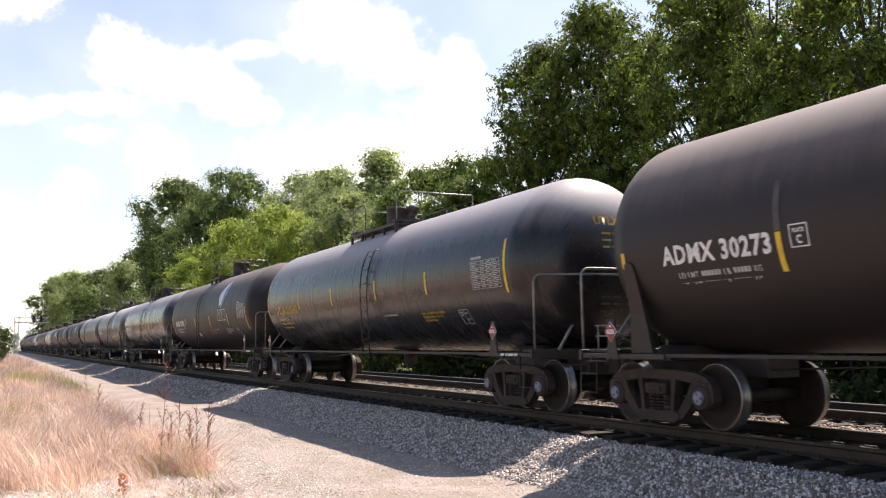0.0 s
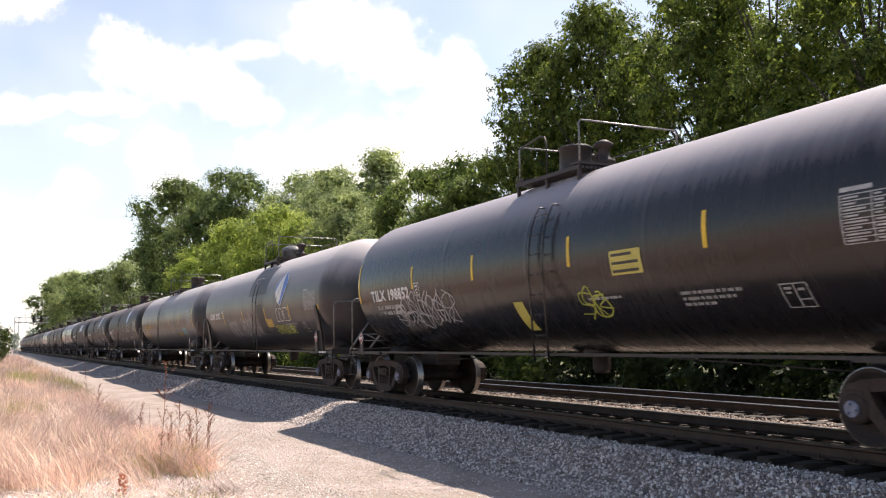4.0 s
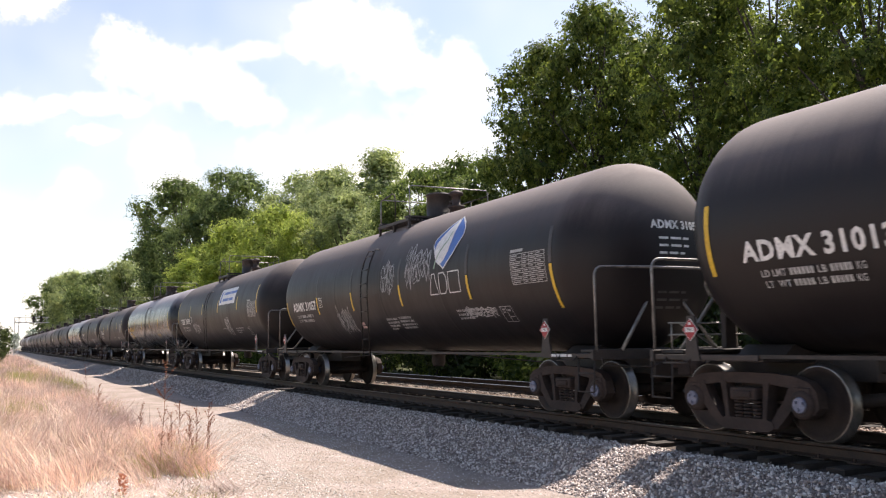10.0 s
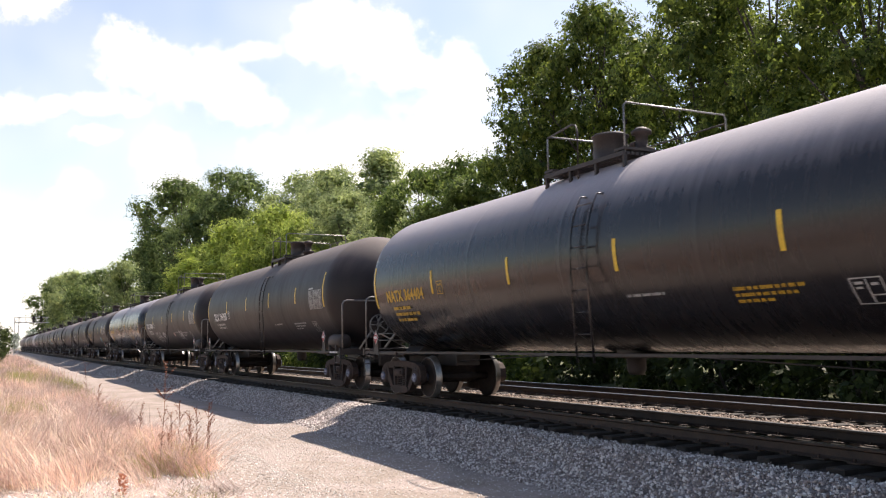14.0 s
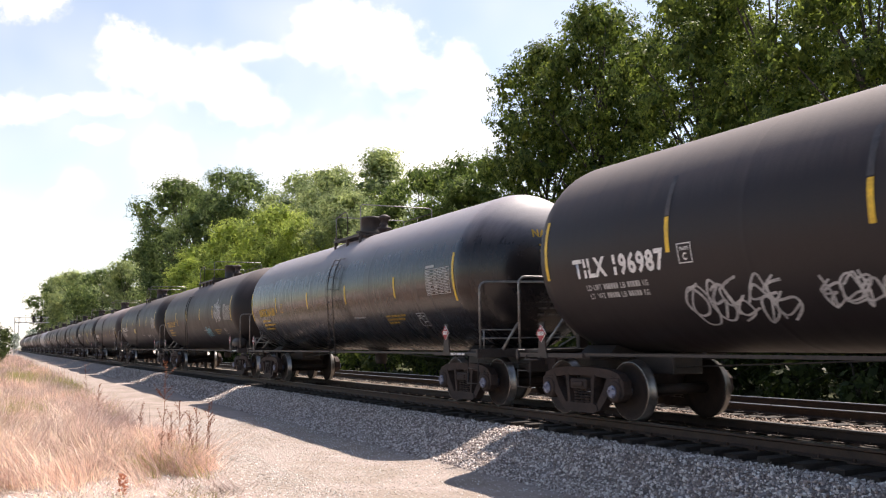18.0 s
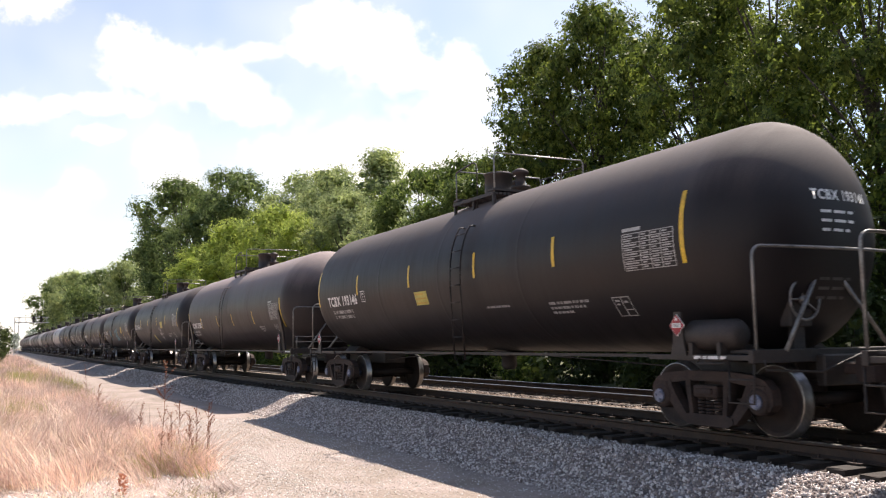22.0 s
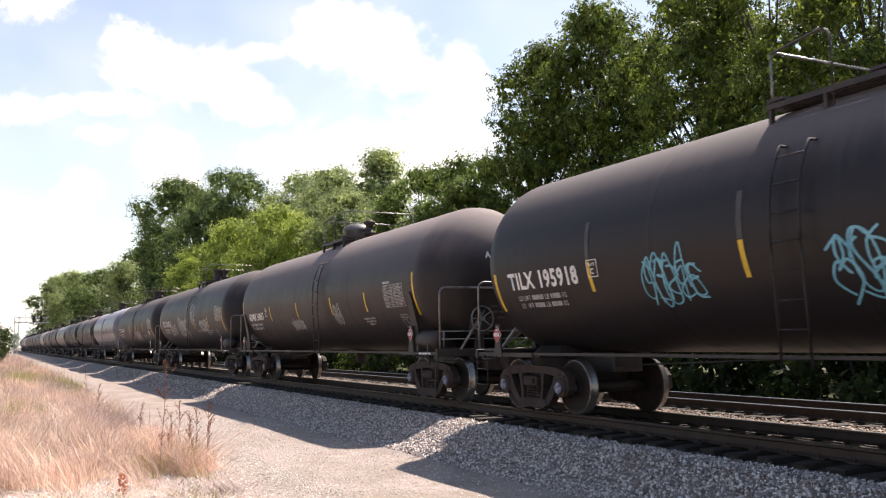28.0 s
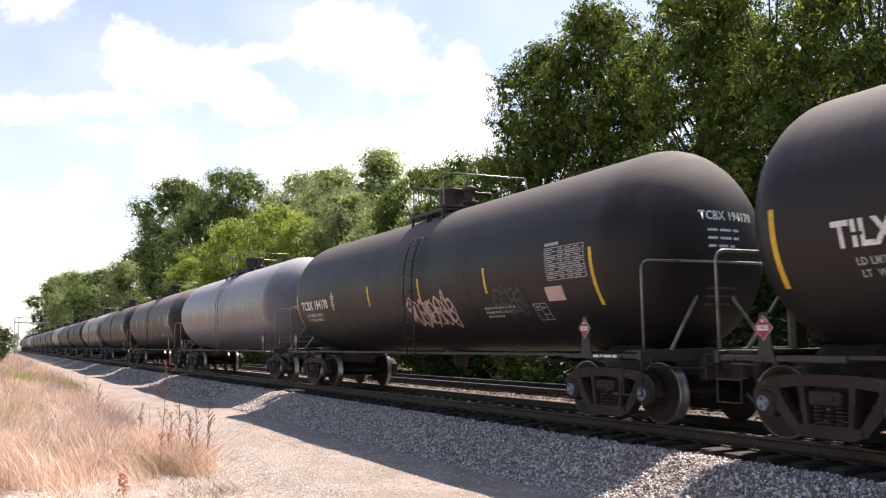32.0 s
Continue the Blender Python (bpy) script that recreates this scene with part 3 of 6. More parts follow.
def emblem_blocks(x, s):
    """Three outlined block shapes under the emblem."""
    bm = bmesh.new()
    for pts in ([(0, 0), (0.15, 0.42), (0.27, 0.42), (0.4, 0), (0, 0)], [(0.46, 0), (0.46, 0.42), (0.68, 0.42), (0.79, 0.32), (0.79, 0.1), (0.68, 0), (0.46, 0)],
                [(0.87, 0), (0.87, 0.42), (1.33, 0.42), (1.33, 0), (0.87, 0)]):
        stroke(bm, [(x + a, s + b) for a, b in pts], 0.024)
    return mesh_of("block_emblem", bm, M_WHITE)


# shared parts of every car
def side_frame_mesh(full=True):
    """A cast truck side frame: arched top chord, sloping arms, open windows, bearing boxes and a spring nest."""
    bm = bmesh.new()
    y0, y1 = -0.075, 0.075
    half = [(0.0, 0.82), (0.45, 0.81), (0.78, 0.78), (0.98, 0.72), (1.09, 0.61), (1.11, 0.42), (1.04, 0.34), (0.98, 0.38), (0.99, 0.52), (0.9, 0.6), (0.72, 0.64), (0.45, 0.675), (0.0, 0.685)]
    plate(bm, half + [(-x, z) for x, z in half[-2:0:-1]], y0, y1)
    plate(bm, [(-0.36, 0.1), (0.36, 0.1), (0.46, 0.15), (0.44, 0.22), (0.34, 0.25), (-0.34, 0.25), (-0.44, 0.22), (-0.46, 0.15)], y0 - 0.025, y1)
    for s in (-1, 1):
        plate(bm, [(s * 0.9, 0.56), (s * 0.86, 0.68), (s * 0.72, 0.7), (s * 0.62, 0.5), (s * 0.4, 0.22), (s * 0.36, 0.12), (s * 0.5, 0.15), (s * 0.74, 0.4)], y0 - 0.01, y1 - 0.01)
        plate(bm, [(s * 0.27, 0.22), (s * 0.335, 0.22), (s * 0.4, 0.7), (s * 0.31, 0.7)], y0 - 0.015, y1)
        if full:
            lathe(bm, [(-0.12, 0.13), (-0.1, 0.17), (0.07, 0.18)], "Y", 14, (s * 0.889, 0, 0.457))
            box(bm, s * 0.889 - 0.12, s * 0.889 + 0.12, y0 - 0.02, y1, 0.58, 0.66, 0.012)
    if full:
        for i in (-1, 0, 1):
            for k in range(5):
                lathe(bm, [(0, 0.056), (0.02, 0.066), (0.034, 0.056)], "Z", 7, (i * 0.15, -0.03, 0.252 + k * 0.045))
    box(bm, -0.22, 0.22, -0.13, 0.16, 0.47, 0.63, 0.02)
    box(bm, -0.15, 0.15, -0.16, -0.12, 0.51, 0.59, 0.012)
    return mesh_of("side_frame", bm, M_TRUCK)


def wheelset_mesh(seg=26):
    bm = bmesh.new()
    r = 0.457
    for s in (-1, 1):
        prof = [(0.684, 0.09), (0.684, 0.15), (0.7, 0.33), (0.682, 0.385), (0.682, r + 0.024), (0.7, r + 0.026), (0.716, r + 0.003), (0.815, r - 0.004), (0.82, r - 0.008), (0.8202, r - 0.02), (0.8203, r - 0.024), (0.8203, 0.395), (0.816, 0.385), (0.79, 0.34), (0.765, 0.17), (0.83, 0.13), (0.83, 0.09)]
        mis = [0, 0, 0, 0, 1, 1, 1, 1, 1, 0, 0, 0, 0, 0, 0, 0]
        lathe(bm, [(s * a, b) for a, b in prof], "Y", seg, (0, 0, 0), 0, True, mis)
        lathe(bm, [(s * 0.83, 0.09), (s * 0.96, 0.08), (s * 1.13, 0.085), (s * 1.15, 0.1), (s * 1.17, 0.09)], "Y", 14, mi=2)
        for k in range(3):
            a = k * 2 * math.pi / 3
            lathe(bm, [(s * 1.165, 0.02), (s * 1.19, 0.02)], "Y", 6, (0.055 * math.cos(a), 0, 0.055 * math.sin(a)), 2)
    lathe(bm, [(-0.7, 0.085), (0.7, 0.085)], "Y", 12)
    return mesh_of("wheelset", bm, [M_WHEEL, M_TREAD, M_CAP])


def bolster_mesh():
    bm = bmesh.new()
    plate(bm, [(-0.2, 0.45), (0.2, 0.45), (0.2, 0.68), (-0.2, 0.68)], -0.95, 0.95)
    lathe(bm, [(0.66, 0.3), (0.86, 0.24), (0.93, 0.2)], "Z", 18)
    return mesh_of("truck_bolster", bm, M_TRUCK)


def brake_beam_mesh():
    bm = bmesh.new()
    for s in (-1, 1):
        tube(bm, [(s * 0.36, -0.78, 0.36), (s * 0.3, 0, 0.33), (s * 0.36, 0.78, 0.36)], 0.035, 6)
        for y in (-0.76, 0.76):
            box(bm, s * 0.38 - 0.03, s * 0.38 + 0.05, y - 0.05, y + 0.05, 0.26, 0.5, 0.01)
    return mesh_of("brake_beam", bm, M_TRUCK)


def saddle_mesh():
    """The cradle over a truck: a web under the tank with sloping gussets."""
    bm = bmesh.new()
    arc = [(R_TANK * 1.004 * math.sin(a), ZC - R_TANK * 1.004 * math.cos(a)) for a in np.linspace(-0.4, 0.4, 11)]
    loop = [(-0.8, 1.02), (-0.66, 1.14)] + arc + [(0.66, 1.14), (0.8, 1.02), (0.6, 0.92), (-0.6, 0.92)]
    for x in (0.0,):
        a = [bm.verts.new((x - 0.4, y, z)) for y, z in loop]
        b = [bm.verts.new((x + 0.4, y, z)) for y, z in loop]
        n = len(loop)
        bm.faces.new(a)
        bm.faces.new(b[::-1])
        for i in range(n):
            bm.faces.new((a[i], b[i], b[(i + 1) % n], a[(i + 1) % n]))
    box(bm, -0.42, 0.42, -1.2, 1.2, 0.95, 1.02)
    bmesh.ops.recalc_face_normals(bm, faces=bm.faces[:])
    return mesh_of("saddle", bm, M_STEEL)


def gusset_mesh():
    """A tall side plate with a rounded top that runs from the sill up to the tank's flank, and a foot flange."""
    bm = bmesh.new()
    face = [(0.0, 1.05), (0.03, 1.6), (0.06, 2.2), (0.1, 2.3), (0.18, 2.33), (0.26, 2.28), (0.29, 2.15), (0.34, 1.6), (0.46, 1.05)]
    depth = lambda z: -1.42 if z < 1.5 else -1.42 - 0.155 * min(1, (z - 1.5) / 0.8)
    a = [bm.verts.new((x, depth(z), z)) for x, z in face]
    b = [bm.verts.new((x, depth(z) + 0.06, z)) for x, z in face]
    bm.faces.new(a)
    bm.faces.new(b[::-1])
    n = len(a)
    for i in range(n):
        bm.faces.new((a[i], b[i], b[(i + 1) % n], a[(i + 1) % n]))
    bmesh.ops.recalc_face_normals(bm, faces=bm.faces[:])
    return mesh_of("gusset", bm, PAINT["brown"])


def platform_mesh():
    """End platform: an open grating on a frame, with an angle along its edge."""
    bm = bmesh.new()
    box(bm, -0.5, 0.0, -1.36, 1.36, 1.05, 1.1, 0.008)
    box(bm, -0.06, 0.02, -1.5, 1.5, 0.94, 1.1, 0.008)
    for s in (-1, 1):
        box(bm, -1.9, 0.0, s * 1.44 - 0.035, s * 1.44 + 0.035, 0.97, 1.04, 0.006)
    return mesh_of("end_platform", bm, M_STEEL)


def draft_sill_mesh():
    bm = bmesh.new()
    box(bm, -2.6, 0.1, -0.3, 0.3, 0.7, 1.03, 0.015)
    box(bm, -0.02, 0.12, -0.42, 0.42, 0.64, 1.03, 0.02)
    return mesh_of("draft_sill", bm, M_STEEL)


def coupler_mesh():
    bm = bmesh.new()
    box(bm, 0.0, 0.42, -0.075, 0.075, 0.78, 0.93, 0.02)
    plate(bm, [(0.36, 0.7), (0.62, 0.7), (0.62, 1.0), (0.36, 1.0)], -0.17, 0.04)
    lathe(bm, [(0.7, 0.11), (1.0, 0.11)], "Z", 12, (0.58, 0.13, 0))
    return mesh_of("coupler", bm, M_TRUCK)


def handrail_mesh(bow):
    """A pipe rail across the car's end, from sill to sill, with rounded corners; it bows out round a long tank's end."""
    bm = bmesh.new()
    zt, r = 2.36, 0.14
    pts = [(0, -1.42, 1.06)]
    for s, a0 in ((-1, 180), (1, 90)):
        if s > 0:
            pts += [(bow * (1 - (y / 1.28) ** 2), y, zt) for y in (-1.0, -0.7, -0.35, 0.0, 0.35, 0.7, 1.0)] if bow else []
        for a in np.linspace(a0, a0 - 90, 6):
            pts.append((0, s * (1.42 - r) + r * math.cos(radians(a)), zt - r + r * math.sin(radians(a))))
    pts.append((0, 1.42, 1.06))
    tube(bm, pts, 0.021, 8)
    return mesh_of("end_handrail", bm, M_PIPE)


HANDRAILS = {}


def handrail_of(bow):
    bow = round(max(0.0, bow), 1)
    if bow not in HANDRAILS:
        HANDRAILS[bow] = handrail_mesh(bow)
    return HANDRAILS[bow]


def brace_mesh():
    bm = bmesh.new()
    tube(bm, [(0.02, -0.95, 1.08), (-0.12, -0.12, 2.15)], 0.028, 8)
    return mesh_of("diagonal_brace", bm, M_PIPE)


def end_rail_mesh():
    """Two level pipes across the end platform, one with a sloping stay."""
    bm = bmesh.new()
    for z in (1.3, 1.46):
        tube(bm, [(-0.16, -1.3, z), (-0.16, 1.3, z)], 0.014, 6)
    tube(bm, [(-0.16, 0.45, 1.12), (-0.16, 1.1, 1.46)], 0.018, 6)
    for y in (-1.25, 1.25):
        tube(bm, [(-0.16, y, 1.08), (-0.16, y, 1.47)], 0.014, 6)
    return mesh_of("crossing_rail", bm, M_PIPE)


def grab_iron_mesh():
    bm = bmesh.new()
    tube(bm, [(-0.3, -1.47, 1.0), (-0.3, -1.53, 0.93), (0.16, -1.53, 0.93), (0.16, -1.47, 1.0)], 0.013, 6)
    return mesh_of("grab_iron", bm, M_STEEL)


def step_mesh():
    """A sill step that hangs at the car's corner."""
    bm = bmesh.new()
    tube(bm, [(-0.22, -1.45, 1.02), (-0.22, -1.47, 0.46), (0.18, -1.47, 0.46), (0.18, -1.45, 1.02)], 0.017, 6)
    tube(bm, [(-0.22, -1.46, 0.74), (0.18, -1.46, 0.74)], 0.014, 6)
    return mesh_of("sill_step", bm, M_STEEL)


def cut_lever_mesh():
    bm = bmesh.new()
    tube(bm, [(0.12, -1.42, 0.98), (0.12, -1.4, 0.86), (0.16, -0.5, 0.82), (0.45, -0.12, 1.05)], 0.014, 6)
    return mesh_of("uncoupling_lever", bm, M_STEEL)


def hose_mesh():
    bm = bmesh.new()
    tube(bm, [(0.3, 0.35 + 0.02 * k, 0.72 - 0.36 * math.sin(math.pi * k / 10)) if k < 6 else (0.3 + 0.06 * (k - 5), 0.35 + 0.02 * k, 0.72 - 0.36 * math.sin(math.pi * k / 10)) for k in range(9)], 0.025, 6)
    return mesh_of("air_hose", bm, M_STEEL)


def sill_pipe_mesh():
    bm = bmesh.new()
    box(bm, -7.05, 7.05, -0.016, 0.016, -0.022, 0.022)
    return mesh_of("side_pipe", bm, M_STEEL)


def ladder_mesh(material):
    """A side ladder that stands off the tank's flank and ends below the walkway."""
    bm = bmesh.new()
    r = R_TANK + 0.1
    for x in (-0.21, 0.21):
        pts = [(x, -1.6, 0.9), (x, -1.68, 2.2), (x, -r, 2.62)] + [(x, -r * math.cos(a), ZC + r * math.sin(a)) for a in np.linspace(0.1, 0.52, 5)]
        tube(bm, pts + [(x, -R_TANK * math.cos(0.56), ZC + R_TANK * math.sin(0.56))], 0.018, 6)
    for k in range(8):
        z = 1.0 + 0.33 * k
        y = 1.6 + 0.08 * (z - 0.9) / 1.3 if z < 2.2 else r if z < 2.65 else r * math.sqrt(1 - ((z - ZC) / r) ** 2)
        tube(bm, [(-0.21, -y, z), (0.21, -y, z)], 0.013, 6)
    return mesh_of("ladder", bm, material)


TOP = ZC + R_TANK


def walkway_mesh(x0, x1):
    """Top walkway beside the manway: two long gratings on legs, joined by two crosswise ones."""
    bm = bmesh.new()
    for s in (-1, 1):
        for k in range(5):
            y = s * (0.5 + 0.09 * k)
            box(bm, x0, x1, y - 0.03, y + 0.03, TOP - 0.1, TOP - 0.055)
        box(bm, x0, x1, s * 0.93 - 0.015, s * 0.93 + 0.015, TOP - 0.115, TOP - 0.045)
        n = max(2, int((x1 - x0) / 0.7))
        for i in range(n + 1):
            x = x0 + 0.04 + (x1 - x0 - 0.08) * i / n
            box(bm, x - 0.025, x + 0.025, s * 0.9 - 0.03, s * 0.9 + 0.03, TOP - 0.34, TOP - 0.1)
    for x in (x0, x1 - 0.26):
        box(bm, x, x + 0.26, -0.93, 0.93, TOP - 0.02, TOP + 0.02)
    return mesh_of("top_walkway", bm, M_STEEL)


def cross_rail_mesh(x, height):
    """A pipe rail across the tank at one end of the walkway, on two posts."""
    bm = bmesh.new()
    tube(bm, [(x, -0.88, TOP - 0.33), (x, -0.88, height - 0.05), (x, -0.83, height), (x, 1.2, height), (x, 1.24, height - 0.06), (x, 1.24, TOP - 0.55)], 0.0155, 6)
    return mesh_of("top_railing", bm, M_PIPE)


def far_rail_mesh(x0, x1):
    bm = bmesh.new()
    tube(bm, [(x0, 1.24, 4.8), (x1, 1.24, 4.8)], 0.014, 6)
    tube(bm, [((x0 + x1) / 2, 1.24, TOP - 0.55), ((x0 + x1) / 2, 1.24, 4.8)], 0.014, 6)
    return mesh_of("top_railing", bm, M_STEEL)


def gooseneck_mesh(x0, x1, z):
    """A rail beside the ladder: level from one post, then bent down to the walkway."""
    bm = bmesh.new()
    up = 1 if x1 > x0 else -1
    tube(bm, [(x0, -0.88, z - 0.03), (x1 - 0.16 * up, -0.88, z + 0.05), (x1 - 0.05 * up, -0.88, z + 0.02), (x1, -0.88, z - 0.1), (x1, -0.88, TOP - 0.33)], 0.017, 6)
    return mesh_of("hand_hold", bm, M_STEEL)


def manway_mesh():
    bm = bmesh.new()
    lathe(bm, [(TOP - 0.16, 0.42), (TOP - 0.02, 0.42), (TOP + 0.0, 0.3), (TOP + 0.55, 0.3), (TOP + 0.56, 0.325), (TOP + 0.59, 0.325), (TOP + 0.6, 0.3)], "Z", 28)
    return mesh_of("manway", bm, M_STEEL)


def manway_lid_mesh():
    bm = bmesh.new()
    lathe(bm, [(TOP + 0.6, 0.28), (TOP + 0.62, 0.27), (TOP + 0.63, 0.16)], "Z", 24)
    return mesh_of("manway_lid", bm, M_STEEL)


def dome_mesh():
    """A squat domed manway cover."""
    bm = bmesh.new()
    lathe(bm, [(TOP - 0.16, 0.4), (TOP + 0.3, 0.38), (TOP + 0.32, 0.42), (TOP + 0.37, 0.42), (TOP + 0.47, 0.36), (TOP + 0.55, 0.22), (TOP + 0.57, 0.08)], "Z", 28)
    return mesh_of("manway", bm, M_CAP_GREY)


def valve_mesh():
    bm = bmesh.new()
    lathe(bm, [(TOP - 0.1, 0.16), (TOP + 0.16, 0.16), (TOP + 0.18, 0.2), (TOP + 0.23, 0.2), (TOP + 0.24, 0.1), (TOP + 0.46, 0.11), (TOP + 0.48, 0.17), (TOP + 0.54, 0.17), (TOP + 0.6, 0.06)], "Z", 14)
    lathe(bm, [(-0.28, 0.05), (-0.12, 0.06)], "X", 10, (0, 0, TOP + 0.34))
    return mesh_of("valve", bm, M_VALVE)


def placard_mesh():
    """A diamond hazard placard: red with a white band that reads 1987, on its holder."""
    bm = bmesh.new()
    r = 0.146
    plate(bm, [(0, -r), (r, 0), (0, r), (-r, 0)], -0.012, 0.0, 0)
    r = 0.138
    plate(bm, [(0, -r), (r, 0), (0, r), (-r, 0)], -0.016, -0.012, 1)
    plate(bm, [(-0.085, -0.032), (0.085, -0.032), (0.085, 0.032), (-0.085, 0.032)], -0.02, -0.016, 0)
    plate(bm, [(-0.025, 0.065), (0.025, 0.065), (0.012, 0.1), (-0.012, 0.1)], -0.019, -0.016, 0)
    cu = bpy.data.curves.new("letters", "FONT")
    cu.body, cu.size, cu.resolution_u, cu.align_x = "1987", 0.066, 1, "CENTER"
    ob = new("letters", cu)
    me = bpy.data.meshes.new_from_object(ob.evaluated_get(bpy.context.evaluated_depsgraph_get()))
    bpy.data.objects.remove(ob)
    nv, nf = len(bm.verts), len(bm.faces)
    bm.from_mesh(me)
    bpy.data.meshes.remove(me)
    bm.verts.ensure_lookup_table()
    bm.faces.ensure_lookup_table()
    for v in bm.verts[nv:]:
        v.co = (v.co.x, -0.022, v.co.y - 0.022)
    for f in bm.faces[nf:]:
        f.material_index = 2
    return mesh_of("placard", bm, [M_WHITE, M_RED, M_STEEL])


def bracket_mesh():
    bm = bmesh.new()
    plate(bm, [(-0.15, 1.02), (0.15, 1.02), (0.1, 1.2), (0.07, 1.6), (-0.07, 1.6), (-0.1, 1.2)], -1.49, -1.46)
    return mesh_of("placard_bracket", bm, M_STEEL)


def brake_wheel_mesh():
    bm = bmesh.new()
    ring = [(0.0, 0.26 * math.cos(a), 0.26 * math.sin(a)) for a in np.linspace(0, 2 * math.pi, 25)]
    tube(bm, ring, 0.018, 6)
    for k in range(5):
        a = k * 2 * math.pi / 5
        tube(bm, [(0.03, 0, 0), (0, 0.26 * math.cos(a), 0.26 * math.sin(a))], 0.014, 5)
    lathe(bm, [(-0.03, 0.05), (0.14, 0.06)], "X", 10)
    return mesh_of("brake_wheel", bm, M_PIPE)


def brake_stand_mesh():
    bm = bmesh.new()
    box(bm, -0.05, 0.05, -0.1, 0.1, 1.08, 2.15, 0.01)
    box(bm, -0.09, 0.09, -0.2, 0.2, 1.75, 2.2, 0.02)
    return mesh_of("brake_stand", bm, M_STEEL)


def reservoir_mesh():
    bm = bmesh.new()
    lathe(bm, [(-0.46, 0.06), (-0.44, 0.15), (-0.36, 0.2), (0.36, 0.2), (0.44, 0.15), (0.46, 0.06)], "X", 18)
    for x in (-0.25, 0.25):
        box(bm, x - 0.03, x + 0.03, -0.21, 0.21, -0.25, -0.1)
    return mesh_of("air_reservoir", bm, M_STEEL)


def outlet_mesh():
    bm = bmesh.new()
    lathe(bm, [(0.66, 0.12), (0.74, 0.16), (0.95, 0.16), (0.97, 0.3), (1.1, 0.34)], "Z", 16)
    box(bm, -0.5, 0.5, -0.3, 0.3, 0.94, 1.02, 0.01)
    return mesh_of("bottom_outlet", bm, M_STEEL)


def rigging_mesh():
    """Brake pipe and rods under the tank."""
    bm = bmesh.new()
    tube(bm, [(-7.6, 0.5, 0.86), (-5.2, 0.5, 0.95), (5.2, 0.5, 0.95), (7.6, 0.5, 0.86)], 0.022, 6)
    tube(bm, [(-6.0, -0.2, 0.8), (-1.6, -0.35, 0.98), (1.8, -0.35, 0.98), (6.0, -0.2, 0.8)], 0.014, 6)
    return mesh_of("brake_rigging", bm, M_STEEL)


S_FRAME, S_FRAME_FAR, S_WHEELS, S_WHEELS_FAR = side_frame_mesh(), side_frame_mesh(False), wheelset_mesh(), wheelset_mesh(14)
S_BOLSTER, S_BEAM = bolster_mesh(), brake_beam_mesh()
S_SADDLE, S_GUSSET, S_PLATFORM, S_SILL, S_COUPLER = saddle_mesh(), gusset_mesh(), platform_mesh(), draft_sill_mesh(), coupler_mesh()
S_CROSS = end_rail_mesh()
S_BRACE, S_GRAB, S_STEP, S_LEVER, S_HOSE = brace_mesh(), grab_iron_mesh(), step_mesh(), cut_lever_mesh(), hose_mesh()
S_LADDERS = {k: ladder_mesh(m) for k, m in PAINT.items()}
S_PIPE = sill_pipe_mesh()
S_MANWAY, S_LID, S_DOME, S_VALVE, S_PLACARD, S_BRACKET = manway_mesh(), manway_lid_mesh(), dome_mesh(), valve_mesh(), placard_mesh(), bracket_mesh()
S_WHEEL, S_STAND, S_TANKLET, S_OUTLET, S_RIG = brake_wheel_mesh(), brake_stand_mesh(), reservoir_mesh(), outlet_mesh(), rigging_mesh()


def sill_text_mesh():
    bm = bmesh.new()
    for x0, x1 in ((7.3, 7.42), (7.46, 7.52), (7.55, 7.72), (7.76, 7.86)):
        box(bm, x0, x1, -1.484, -1.476, 0.985, 1.025)
    return mesh_of("side_stencil", bm, M_WHITE)


S_SILLTEXT = sill_text_mesh()
FLIP = pose(0, 0, 0, 0, 0, 180)
WHEELSETS = []


def add_truck(car, x, near=True):
    tr = put("truck", S_BOLSTER, car, pose(x, 0, 0), "rusty cast steel truck on two axles")
    for s, turn in ((-1.02, 0), (1.02, 180)):
        put("side_frame", S_FRAME if near else S_FRAME_FAR, tr, pose(0, s, 0, 0, 0, turn))
    if near:
        put("brake_beam", S_BEAM, tr)
    for k in (-1, 1):
        w = put("wheelset", S_WHEELS if near else S_WHEELS_FAR, tr, pose(k * 0.889, 0, 0.457), "steel wheels with bright worn treads")
        WHEELSETS.append((k, w))


FITTINGS = {}


def fittings_of(x0, x1):
    """The walkway and railing meshes that suit one walkway, shared by the cars that have it."""
    if (x0, x1) not in FITTINGS:
        FITTINGS[x0, x1] = (walkway_mesh(x0 - 0.05, x1 + 0.05), cross_rail_mesh(x0, 4.84), cross_rail_mesh(x1, 4.94), far_rail_mesh(x0, x1), gooseneck_mesh(x0, x0 + 0.9, 4.84))
    return FITTINGS[x0, x1]


